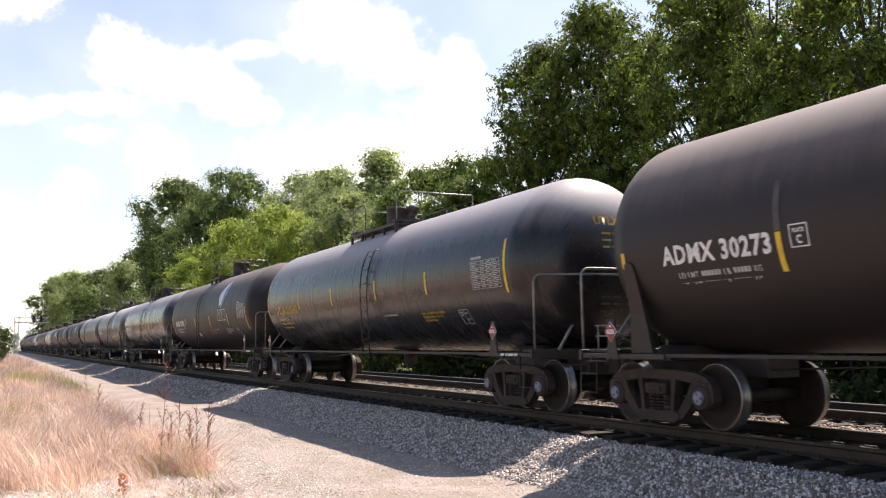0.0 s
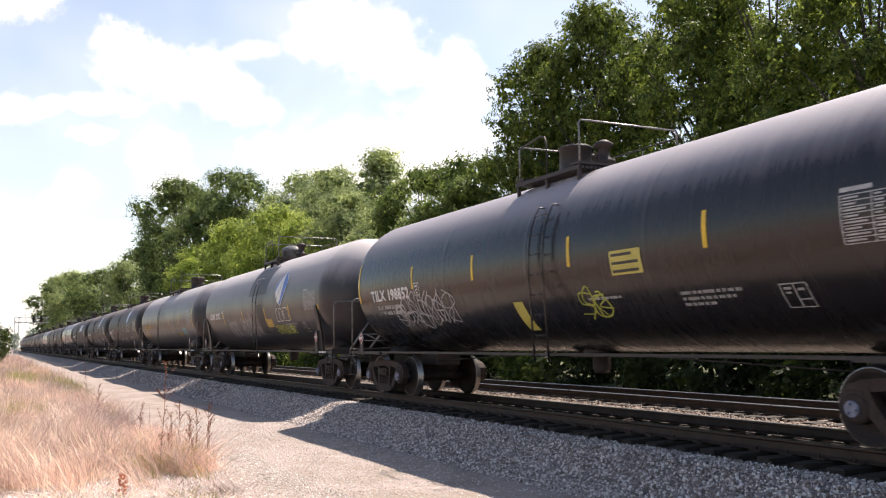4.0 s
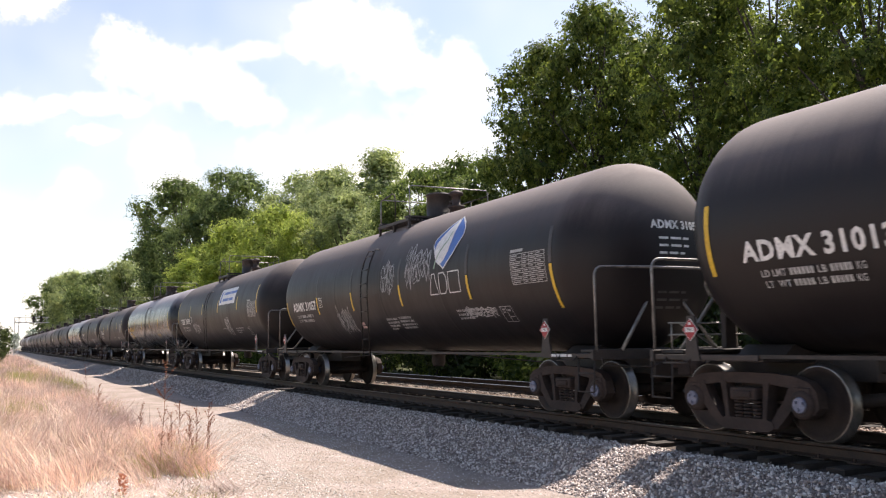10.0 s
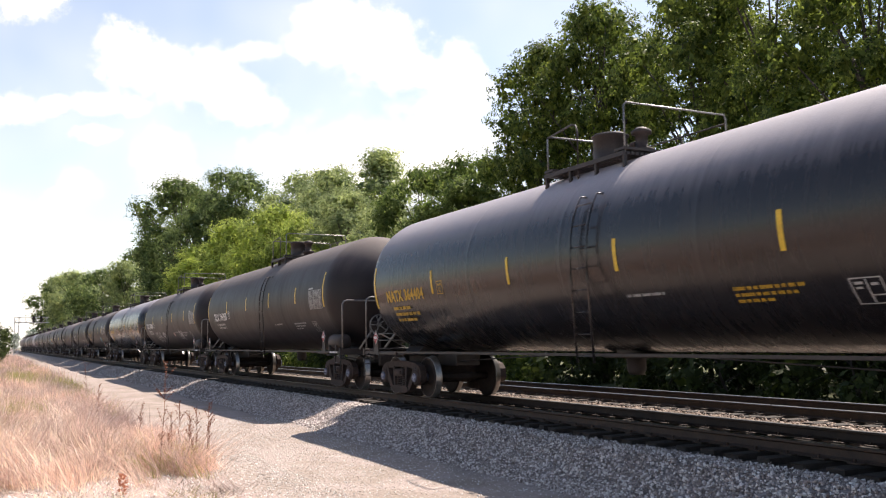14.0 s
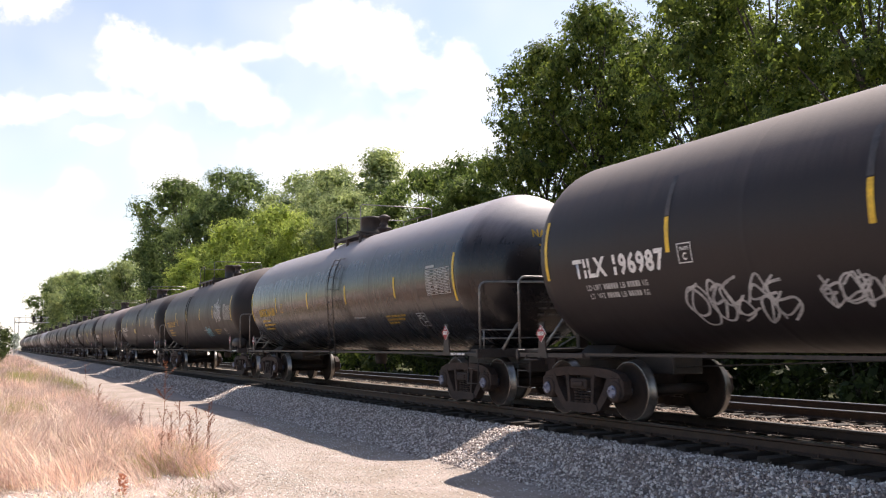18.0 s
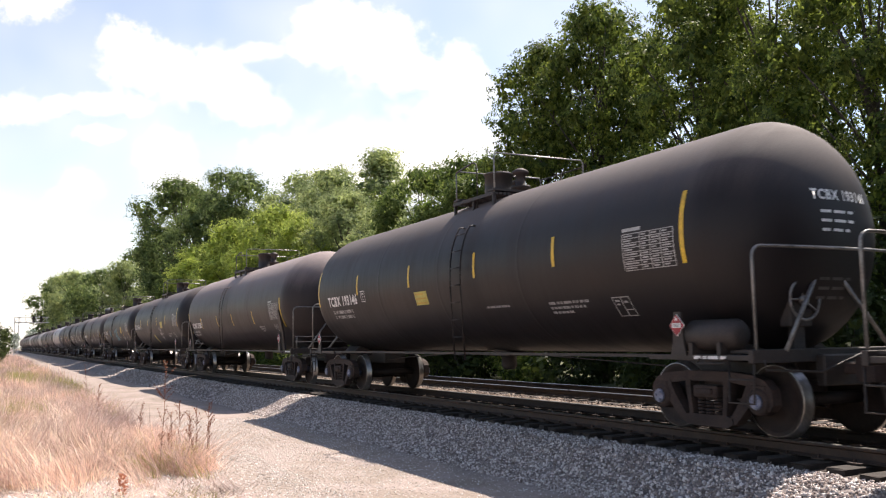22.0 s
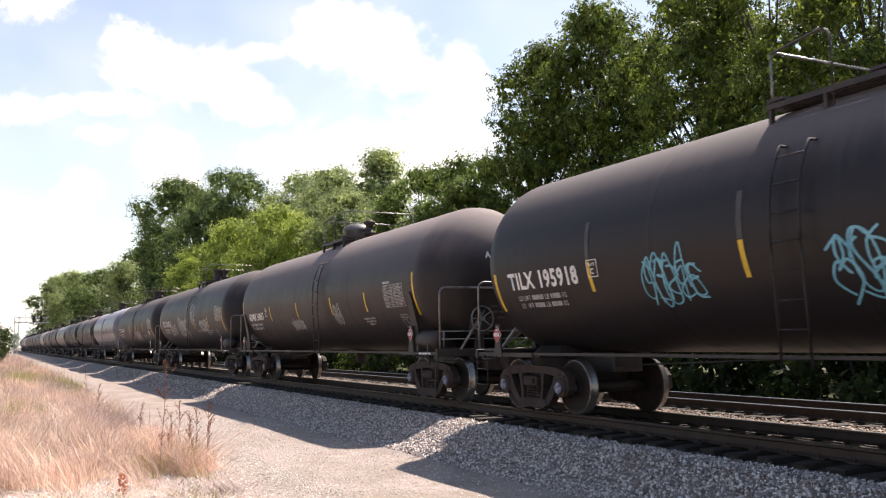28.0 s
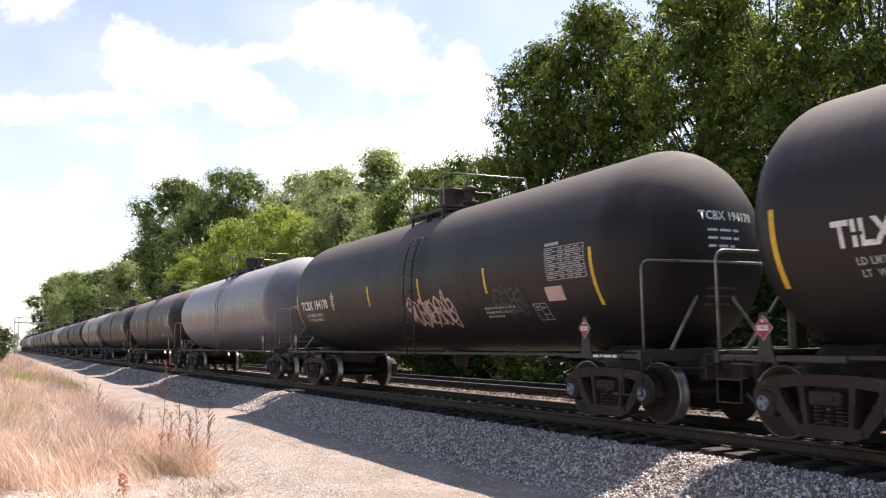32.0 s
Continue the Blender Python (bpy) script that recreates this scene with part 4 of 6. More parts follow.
def tank_car(label, paint="black", near=True, ends=(-8.12, 8.12), top=(-0.9, 0.9, -0.1), front=8.28, dome=False, gussets=False, pipes=False):
    """A tank car: ends are those of its tank; top gives the walkway's two ends and the manway's place."""
    car = tagged(new("tank_car"), label, "tank car", "tank cars of the passing train")
    half, mid = round((ends[1] - ends[0]) / 2, 2), (ends[0] + ends[1]) / 2
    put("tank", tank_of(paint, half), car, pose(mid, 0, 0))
    back = min(-8.3, ends[0] + 0.03)
    for x in (max(-7.25, back + 1.3), min(7.1, front - 1.2)):
        add_truck(car, x, near)
        put("saddle", S_SADDLE, car, pose(x, 0, 0))
    for s, end in ((-1, -back), (1, front)):
        e = pose(end, 0, 0) if s > 0 else FLIP @ pose(end, 0, 0)
        put("end_platform", S_PLATFORM, car, e)
        put("draft_sill", S_SILL, car, e)
        put("coupler", S_COUPLER, car, e)
        put("end_handrail", handrail_of((ends[1] if s > 0 else -ends[0]) + 0.06 - end), car, e)
        if gussets:
            put("gusset", S_GUSSET, car, pose(ends[0] + 0.85, 0, 0) if s < 0 else pose(ends[1] - 1.45, 0, 0))
        if near:
            put("uncoupling_lever", S_LEVER, car, e, "thin bent steel rod")
            if pipes:
                put("crossing_rail", S_CROSS, car, e)
            put("air_hose", S_HOSE, car, e, "black rubber hose")
            put("sill_step", S_STEP, car, pose(s * (end - 0.2), 0, 0))
            put("grab_iron", S_GRAB, car, pose(s * (end - 0.6), 0, 0))
            for k in (-1, 1):
                put("diagonal_brace", S_BRACE, car, e if k > 0 else e @ Matrix.Diagonal((1, -1, 1, 1)))
    for y in (-1.43, 1.43):
        put("side_pipe", S_PIPE, car, pose(0, y, 1.02))
    x0, x1, man = top
    put("ladder", S_LADDERS[paint], car, pose(x1 - 0.2 if man < (x0 + x1) / 2 else x0 + 0.8, 0, 0))
    walk_way, rail_back, rail_front, rail_far, neck = fittings_of(x0, x1)
    tagged(put("top_walkway", walk_way, car), kind="stuff")
    for m in (rail_back, rail_front):
        put("top_railing", m, car, None, "pale worn pipe railing")
    put("top_railing", rail_far, car)
    mw = put("manway", S_DOME if dome else S_MANWAY, car, pose(man, 0, 0))
    if not dome:
        put("lid", S_LID, mw)
    put("bottom_outlet", S_OUTLET, car, pose(0.2, 0, 0))
    if near:
        put("hand_hold", neck, car)
        put("valve", S_VALVE, car, pose(man + 0.72, 0.1, 0), "rusty pressure valve")
        put("placard_bracket", S_BRACKET, car, pose(front - 1.28, 0, 0))
        put("placard_bracket", S_BRACKET, car, pose(back + 0.8, 0, -0.06))
        put("side_stencil", S_SILLTEXT, car, pose(0, 0, 0), "small white bars of lettering on the sill")
        put("placard", S_PLACARD, car, pose(front - 1.28, -1.492, 1.42), "red and white diamond hazard placard")
        put("placard", S_PLACARD, car, pose(back + 0.8, -1.492, 1.36), "red and white diamond hazard placard")
        put("brake_stand", S_STAND, car, pose(back + 0.2, -0.25, 0))
        put("brake_wheel", S_WHEEL, car, pose(back + 0.06, -0.25, 2.05), "round spoked hand brake wheel")
        put("brake_rigging", S_RIG, car)
    return car


def head_point(y, z, lift):
    """A point on the rounded leading end of the tank that is being dressed."""
    return (TANK["mid"] + TANK["half"] - HEAD + HEAD * math.sqrt(max(0.02, 1 - (y * y + z * z) / R_TANK ** 2)) + lift, y, ZC + z)


def head_lettering(text, height, material, up=0.36, across=-0.33):
    """Letters on the rounded end of the tank."""
    bm = text_bmesh(text, height, 0.05)
    for v in bm.verts:
        v.co = head_point(across + v.co.x * 0.95, up + v.co.y, 0.008)
    return mesh_of("end_lettering", bm, material)


def head_bars(material, up, rows):
    bm = bmesh.new()
    for i, w in enumerate(rows):
        y = -0.21
        for k in range(3):
            y1 = y + w * (0.24, 0.3, 0.16)[k]
            zs = (up - i * 0.12, up - i * 0.12 - 0.038)
            pts = [bm.verts.new(head_point(a, b, 0.008)) for a, b in ((y, zs[1]), (y1, zs[1]), (y1, zs[0]), (y, zs[0]))]
            bm.faces.new(pts)
            y = y1 + 0.05
    return mesh_of("end_small_lettering", bm, material)


# ---- the train ----
def start_of(n):
    """Where the middle of car n stands at the start, along the line."""
    return -3.04 - 18.012 * n - 0.0038 * n * n


def rolled(t):
    """How far the train has come after t seconds: it loses a little speed on the way."""
    return 11.06 * t - 0.00725 * t * t


M_FAINT = surface("thin_white_stencil_paint", (0.3, 0.295, 0.29), (0.55, 0.54, 0.53), 7.0, 0.55, relief=0.03)
STRIPES = [(-4.33, -1.6, 1.4, 4.5), (-4.35, -1.51, 1.55, 4.32), (-4.35, -1.72, 1.31, 4.5), (-4.4, -1.7, 1.45, 4.45), (-4.08, -1.15, 1.81, 4.5), (-4.43, -1.7, 1.57, 4.43), (-4.33, -1.67, 1.32, 4.5),
           (-4.3, -1.65, 1.34, 4.52), (-4.25, -1.6, 1.4, 4.57), (-4.4, -1.37, 1.66, 4.71), (-4.4, -1.45, 1.5, 4.4), (-4.34, -1.23, 1.69, 4.87), (-4.79, -1.62, 1.49, 4.63), (-4.2, -1.55, 1.43, 4.03),
           (-4.48, -1.42, 1.53, 4.18), (-5.21, -2.13, 0.39, 3.4), (-4.9, -2.0, 1.1, 3.88), (-4.7, -1.6, 1.55, 4.35), (-4.06, -1.22, 1.8, 4.28), (-4.35, -1.03, 1.59, 4.43), (-4.2, -1.65, 1.2, 4.05)]
S_TABLE = table_mesh(6.06, 0.03)
S_TABLE_LOW = table_mesh(6.08, -0.15)
S_BOX = frame_mesh(5.42, -0.88, 0.4, 0.37, 0.016, True, M_GREYTEXT)
S_PLATE = {"white": plate_mesh(-4.3, -0.2, M_WHITE), "yellow": plate_mesh(-4.3, -0.2, M_YTEXT)}
LOADS = (("LD LMT", 6, "LB", 5, "KG"), ("LT  WT", 5, "LB", 5, "KG"))


def weights_mesh(x, s, lines, material):
    """Two lines of weights: the words in letters; a number that cannot be read stands as bars."""
    bm = bmesh.new()
    h = 0.088
    for i, line in enumerate(lines):
        cx, cs = x + 0.02 * i, s - 0.145 * i
        for word in line:
            if isinstance(word, str):
                w = 0.062 * len(word)
                me = lettering(word, cx, cs - h, h, material, w, 0.006, 0.03)
                bm.from_mesh(me)
                bpy.data.meshes.remove(me)
                cx += w + 0.05
            else:
                for k in range(word):
                    patch(bm, cx, cx + 0.044, cs - h, cs)
                    cx += 0.058
                cx += 0.035
    return mesh_of("small_lettering", bm, material)


S_LOADS = weights_mesh(-6.5, -0.63, LOADS, M_FAINT)
S_LOADS_READ = weights_mesh(-6.5, -0.63, (("LD LMT", "197800", "LB", "89750", "KG"), ("LT  WT", "65200", "LB", "29550", "KG")), M_FAINT)
S_WEIGHTS = bars_mesh(-6.45, -0.64, (0.9, 1.25, 1.0), M_YTEXT, 0.075, 0.15, 5)
S_NOTES = {k: bars_mesh(3.75, -0.88, (1.1, 1.0, 0.6), m, 0.05, 0.095, 9) for k, m in (("white", M_FAINT), ("yellow", M_YTEXT))}
S_NOTE_CENTRED = bars_mesh(3.86, -0.9, (0.7, 0.6, 0.34), M_FAINT, 0.05, 0.085, 9, 0.5)
S_NOTE_BLOCKS = (bars_mesh(0.12, -0.96, (0.6, 0.66, 0.56, 0.34), M_FAINT, 0.06, 0.1, 5), bars_mesh(0.84, -0.94, (0.68, 0.72, 0.8, 0.7), M_FAINT, 0.06, 0.1, 6))
S_NOTE_LINE = bars_mesh(1.7, -0.86, (0.85,), M_FAINT, 0.045, 0.1, 3)
S_CAPACITY = {k: head_bars(m, 0.24 if k == "white" else 0.48, (0.75, 0.75, 0.6)) for k, m in (("white", M_WHITE), ("yellow", M_YTEXT))}
S_DUTY = head_bars(M_GHOST, -0.62, (0.7, 0.8, 0.6))


def stripe_set(places, top, ghost, tall):
    """Meshes of a car's reflector stripes; the ghosts are older worn tape above them."""
    back, front = TANK["mid"] - TANK["half"] + 0.84, TANK["mid"] + TANK["half"] - 1.14
    high, low = tall
    ends = [stripe_mesh(x, low, high, 0.08, M_YELLOW) for x in (back, front)]
    yellow = ends + [stripe_mesh(x, top - 0.48, top, 0.08, M_YELLOW) for x in places]
    return yellow, [stripe_mesh(x, (high if x == front else top) + 0.015, top + 0.6, 0.09, M_GHOST) for x in places + (front,)] if ghost else []


def dress(car, marks, colour, top, ghost=False, table=True, box=True, reservoir=False, head=True, at=(-6.74, -0.5, 2.12), places=STRIPES[0], tall=None, bold=0.24, print_style="", shift=(0, 0, 0)):
    """Everything stencilled and taped on the side of a car."""
    paint = M_WHITE if colour == "white" else M_YTEXT
    if marks:
        tagged(put("lettering", lettering(marks, at[0], at[1], bold, paint, at[2]), car, None, colour + " stencilled reporting mark"), kind="stuff")
        loads = S_WEIGHTS if colour == "yellow" else S_LOADS_READ if marks.endswith("196092") else S_LOADS
        tagged(put("small_lettering", loads, car, pose(at[0] + 6.72, 0, (at[1] + 0.5) * 0.9)), "small " + colour + " lettering", kind="stuff")
        put("plate_box", S_PLATE[colour], car, pose(at[0] + at[2] + (4.58 if colour == "white" else 4.98), 0, (at[1] + 0.5) * 0.6), "small square stencilled box")
        if head:
            tagged(put("end_lettering", head_lettering(marks, 0.145 if colour == "yellow" else 0.13, paint, 0.62 if colour == "yellow" else 0.38), car), kind="stuff")
            tip = pose(TANK["mid"] + TANK["half"] - 8.12, 0, 0)
            tagged(put("end_small_lettering", S_CAPACITY[colour], car, tip), kind="stuff")
            tagged(put("end_small_lettering", S_DUTY, car, tip), kind="stuff")
    yellow, worn = stripe_set(places, top, ghost, tall or (top + 0.29, top - 0.68))
    for m in yellow:
        put("reflector_stripe", m, car, None, "yellow reflective stripe")
    for m in worn:
        put("worn_stripe", m, car, None, "worn grey strip of old tape")
    tagged(put("small_lettering", S_NOTE_CENTRED if print_style == "centred" else S_NOTES[colour], car), kind="stuff")
    if print_style.startswith("blocks"):
        for m in S_NOTE_BLOCKS:
            tagged(put("small_lettering", m, car, pose(0.65 if print_style == "blocks_on" else 0, 0, 0)), kind="stuff")
    elif print_style != "centred":
        tagged(put("small_lettering", S_NOTE_LINE, car), kind="stuff")
    if table:
        put("data_table", S_TABLE_LOW if shift[1] else S_TABLE, car, pose(TANK["mid"] + TANK["half"] - 1.06 - 7.37 + shift[0], 0, 0), "white stencilled data table")
    if box:
        put("stencil_box", S_BOX, car, pose(shift[2], 0, 0), "white outlined square box")
    if reservoir:
        put("air_reservoir", S_TANKLET, car, pose(7.5, -1.28, 1.29), "grey air reservoir cylinder")
        put("brake_stand", S_STAND, car, pose(8.0, -0.4, -0.38))
        put("brake_wheel", S_WHEEL, car, pose(8.16, -0.4, 1.72, 0, 0, 180), "round spoked hand brake wheel")


def sign(car, x, s, w, h, material, lines, ink, seed=1):
    """A sticker on the tank with bars of unreadable print."""
    bm = bmesh.new()
    patch(bm, x, x + w, s - h, s, 0.006)
    st = put("sticker", mesh_of("sticker", bm, material), car, None, "rectangular sticker")
    if lines:
        bm = bmesh.new()
        rnd = random.Random(seed)
        for i in range(lines):
            z1 = s - h * (i + 0.35) / lines
            patch(bm, x + w * 0.06, x + w * rnd.uniform(0.7, 0.95), z1 - h * 0.35 / lines, z1, 0.010)
        put("print", mesh_of("print", bm, ink), st)


def tag(car, x, s, w, h, material, seed, letters, width=0.035):
    tagged(put("graffiti", scrawl_mesh(x, s, w, h, material, seed, letters, width), car, None, "loose spray-painted scrawl"), kind="stuff")


def emblem(car, x=2.95, s=0.0, blocks=True, body=None):
    put("leaf_emblem", leaf_emblem(x, s, 1.0, body), car, None, "blue and white leaf-shaped emblem")
    if blocks:
        put("block_emblem", emblem_blocks(x - 0.06, s - 0.5), car, None, "three white outlined block shapes")


M_STICKER = surface("yellow_sticker", (0.42, 0.36, 0.07), (0.58, 0.5, 0.12), 3.0, 0.5, relief=0.03)
M_ORANGE = surface("amber_sticker", (0.45, 0.28, 0.03), (0.6, 0.4, 0.06), 3.0, 0.5, relief=0.03)
M_PATCH = surface("black_repaint_patch", (0.012, 0.012, 0.012), (0.025, 0.024, 0.024), 2.0, 0.5, relief=0.05)
M_LIME = surface("lime_spray_paint", (0.3, 0.32, 0.05), (0.48, 0.5, 0.1), 5.0, 0.6, relief=0.03)
M_ROSE = surface("pale_pink_label", (0.5, 0.33, 0.3), (0.62, 0.44, 0.4), 3.0, 0.6, relief=0.03)

LOOK = [
    ("brown", "ADMX 30273", "white", -0.25, True), ("gloss", "UTLX 210242", "yellow", 0.0, False), ("soot", "ADMX 30906", "white", -0.27, True),
    ("gloss", "TILX 198852", "white", 0.16, False), ("grey", "ADMX 30102", "white", -0.27, False), ("grey", "UTLX 210639", "yellow", 0.03, False),
    ("soot", "ADMX 31013", "white", 0.0, True), ("soot", "ADMX 31057", "white", -0.2, True), ("soot", "TCBX 196092", "white", 0.3, False),
    ("gloss", "NATX 364404", "yellow", 0.0, False), ("black", "TILX 196958", "white", 0.2, False), ("black", "TILX 196987", "white", 0.17, True),
    ("gloss", "NATX 364188", "yellow", 0.0, False), ("soot", "UTLX 211169", "yellow", 0.12, False), ("black", "TCBX 193146", "white", 0.2, False),
    ("brown", "ADMX 31280", "white", -0.31, False), ("black", "TILX 195326", "white", 0.12, False), ("black", "TILX 195918", "white", -0.28, True),
    ("brown", "ADMX 30097", "white", -0.25, False), ("black", "TILX 312412", "white", -0.28, True), ("black", "TCBX 194170", "white", -0.12, False),
    ("silver", "", "white", 0.0, False), ("brown", "", "white", 0.1, False), ("black", "", "yellow", 0.0, False), ("grey", "", "white", -0.2, True), ("black", "", "white", 0.15, False), ("brown", "", "white", 0.0, False)]
MARK_AT = {0: (-6.32, -0.48, 1.87), 1: (-6.7, -0.55, 2.13), 2: (-6.36, -0.56, 2.1), 4: (-6.46, -0.45, 1.82), 5: (-6.62, -0.55, 2.05), 6: (-6.58, -0.56, 2.06), 7: (-6.51, -0.52, 2.07), 8: (-6.42, -0.5, 2.1), 9: (-6.8, -0.55, 1.94), 10: (-6.6, -0.52, 2.1), 11: (-6.52, -0.52, 2.08), 12: (-6.84, -0.55, 1.85), 13: (-6.67, -0.55, 2.06), 14: (-6.65, -0.5, 2.1), 15: (-7.2, -0.75, 1.88), 16: (-7.2, -0.46, 2.08), 17: (-7.05, -0.59, 2.04), 18: (-6.78, -0.66, 1.88), 19: (-6.5, -0.52, 1.96), 20: (-6.8, -0.52, 2.2)}
# how the small notes are laid out, and where the data table and the square box stand on two of the cars
NOTES = {0: "centred", 6: "blocks_on", 7: "blocks", 15: "centred", 18: "centred"}
SHIFT = {15: (-0.1, 1, 0.25), 18: (-0.42, 1, 0.64)}
WORDS = {"grey": "faded dark grey", "gloss": "glossy black", "black": "matt black", "soot": "faded matt black", "brown": "dusty brown-black", "silver": "pale silvery grey"}
# the end stripes of each tank, its ends, and the walkway's ends and the manway on its top, from the middle of its car
BACK = (-7.07, -7.5, -7.06, -7.4, -7.1, -7.53, -7.04, -7.01, -7.06, -7.34, -7.55, -7.17, -7.6, -7.28, -7.29, -7.6, -7.22, -7.41, -7.33, -7.22, -7.1)
FRONT = (7.42, 7.64, 7.4, 7.79, 7.39, 7.73, 7.45, 7.47, 7.42, 7.87, 7.0, 7.42, 7.61, 7.25, 7.27, 6.97, 7.29, 7.1, 7.2, 7.27, 7.42)
ENDS = [(a - 0.92, b + 1.06) for a, b in zip(BACK, FRONT)]
# the leading handrail of each car
RAILS = (8.38, 8.33, 8.39, 8.4, 8.36, 8.26, 8.38, 8.43, 8.43, 8.52, 8.1, 8.42, 8.39, 8.21, 8.3, 7.94, 7.98, 8.1, 8.19, 8.3, 8.4)
TOPS = [(-1.15, 0.45, 0.33), (-1.55, 1.4, -0.5), (-1.15, 0.45, 0.33), (-0.95, 0.95, -0.4), (-0.35, 1.25, 0.0), (-1.7, 1.3, 0.95), (-1.2, 0.55, 0.3), (-1.2, 0.55, 0.33), (-1.2, 0.45, 0.34), (-0.95, 1.2, -0.3), (-0.35, 1.25, -0.1),
        (-0.35, 1.25, -0.01), (-0.95, 0.95, -0.45), (-1.75, 1.22, 0.78), (-0.35, 1.25, -0.08), (-1.54, 0.1, -0.27), (-0.9, 0.5, 0.05), (-1.54, 0.1, 0.02), (-0.45, 1.2, -0.09), (-0.35, 1.2, -0.11), (-0.35, 1.2, -0.11)]
TALL = {0: (-0.24, -0.49), 1: (0.35, -0.62), 2: (-0.1, -0.98), 4: (-0.38, -0.52), 6: (0.2, -0.71), 7: (-0.22, -1.0), 17: (-0.28, -1.0), 20: (-0.06, -1.0)}
CARS = []
for j in range(46):
    paint, marks, colour, top, ghost = LOOK[j] if j < len(LOOK) else (["black", "brown", "grey", "black", "silver", "brown", "black"][j * 5 % 7], "", "white", 0.1, False)
    words = WORDS[paint] + " tank car"
    words += (" with %s lettering and yellow reflector stripes" % colour) if marks else " rolling far down the train"
    ends = ENDS[j] if j < len(ENDS) else (-8.12, 8.12)
    TANK["half"], TANK["mid"] = (ends[1] - ends[0]) / 2, (ends[0] + ends[1]) / 2
    c = tank_car(words, paint, j < 24, ends, TOPS[j] if j < len(TOPS) else (-0.9, 0.9, -0.1), RAILS[j] if j < len(RAILS) else 8.28, j in (4, 18), j in (0, 4, 15, 18), j % 3 == 0)
    if j < 24:
        dress(c, marks, colour, top, ghost, reservoir=j in (5, 10, 11, 13, 14, 18, 19), at=MARK_AT.get(j, (-6.74, -0.5, 2.12)), places=STRIPES[j % len(STRIPES)], tall=TALL.get(j), bold=0.28 if j in (10, 11, 16, 17, 19) else 0.24, print_style=NOTES.get(j, ""), shift=SHIFT.get(j, (0, 0, 0)))
    c.location.x = start_of(j)
    CARS.append(c)
TANK["half"], TANK["mid"] = 8.12, 0.0

emblem(CARS[2])
tag(CARS[2], 0.9, -1.15, 1.0, 0.32, M_PINK, 3, 4)
tag(CARS[2], 2.6, -0.98, 0.8, 0.3, M_GHOST, 4, 3)
sign(CARS[3], 2.48, -0.18, 0.7, 0.36, M_STICKER, 3, M_PATCH)
sign(CARS[3], -0.5, -0.82, 0.32, 0.7, M_STICKER, 0, M_PATCH)
tag(CARS[3], -5.6, -1.3, 2.9, 0.9, M_SPRAY, 8, 7)
tag(CARS[3], 1.5, -1.3, 0.7, 0.6, M_LIME, 9, 2)
M_STAIN = surface("dark_spill_coating", (0.035, 0.031, 0.034), (0.06, 0.054, 0.058), 1.2, 0.5, relief=0.05)
bm = bmesh.new()
patch(bm, -0.25, 2.0, 0.2, 1.3, 0.005)
put("spill_coating", mesh_of("spill_coating", bm, M_STAIN), CARS[4], None, "darker patch of coating below the manway")
emblem(CARS[4], 3.1, -0.27, True)
tag(CARS[4], -3.5, -1.35, 1.3, 0.8, M_SPRAY, 21, 8, 0.022)
tag(CARS[4], -1.65, -1.45, 1.75, 1.0, M_SPRAY, 22, 7, 0.026)
tag(CARS[4], 0.05, -1.25, 0.7, 0.35, M_SPRAY, 24, 3, 0.022)
tag(CARS[4], 2.55, -1.3, 2.0, 0.4, M_LIME, 23, 6)
sign(CARS[4], 0.85, -0.12, 0.75, 1.1, M_PATCH, 0, M_PATCH)
sign(CARS[4], 1.72, -0.66, 0.72, 0.3, M_ORANGE, 2, M_YTEXT)
sign(CARS[4], 5.0, -0.85, 1.0, 0.62, M_PATCH, 0, M_PATCH)
tag(CARS[5], 4.8, -1.05, 0.9, 0.42, M_CYAN, 31, 5, 0.028)
emblem(CARS[6])
tag(CARS[6], -4.0, -1.15, 1.95, 0.9, M_PINK, 41, 6, 0.05)
tag(CARS[6], -0.75, -1.32, 1.0, 0.36, M_SPRAY, 42, 6, 0.02)
sign(CARS[6], -1.25, -1.04, 0.3, 0.2, M_ROSE, 2, M_WHITE)
sign(CARS[2], -1.72, -0.98, 0.32, 0.22, M_ROSE, 2, M_WHITE)
sign(CARS[7], -1.6, -1.02, 0.24, 0.2, M_ROSE, 0, M_WHITE)
emblem(CARS[7])
tag(CARS[7], 0.28, -0.4, 0.8, 0.75, M_SPRAY, 51, 4, 0.018)
tag(CARS[7], 1.7, -0.25, 1.2, 0.85, M_SPRAY, 52, 6, 0.025)
tag(CARS[7], -2.95, -1.4, 0.95, 0.85, M_SPRAY, 53, 6, 0.022)
tag(CARS[7], 4.1, -1.1, 1.2, 0.25, M_SPRAY, 54, 6, 0.025)
sign(CARS[8], 1.62, 0.74, 2.55, 0.64, M_WHITE, 0, M_BLUE)
for s0, words in ((0.46, ((2.1, 1.02), (3.2, 0.86))), (0.2, ((2.12, 0.98), (3.18, 0.6)))):
    for x0, w0 in words:
        bm = bmesh.new()
        patch(bm, x0, x0 + w0, s0 + 0.02, s0 + 0.13, 0.012, 0, 0.25)
        put("print", mesh_of("print", bm, M_BLUE), CARS[8], None, "blue bar of print")
bm = bmesh.new()
patch(bm, 1.76, 1.98, 0.18, 0.62, 0.011)
put("print", mesh_of("print", bm, M_BLUE), CARS[8], None, "blue block")
tag(CARS[8], -3.85, -0.98, 1.3, 0.45, M_SPRAY, 61, 6, 0.028)
tag(CARS[8], 2.4, -1.2, 0.75, 0.8, M_SPRAY, 62, 4, 0.03)
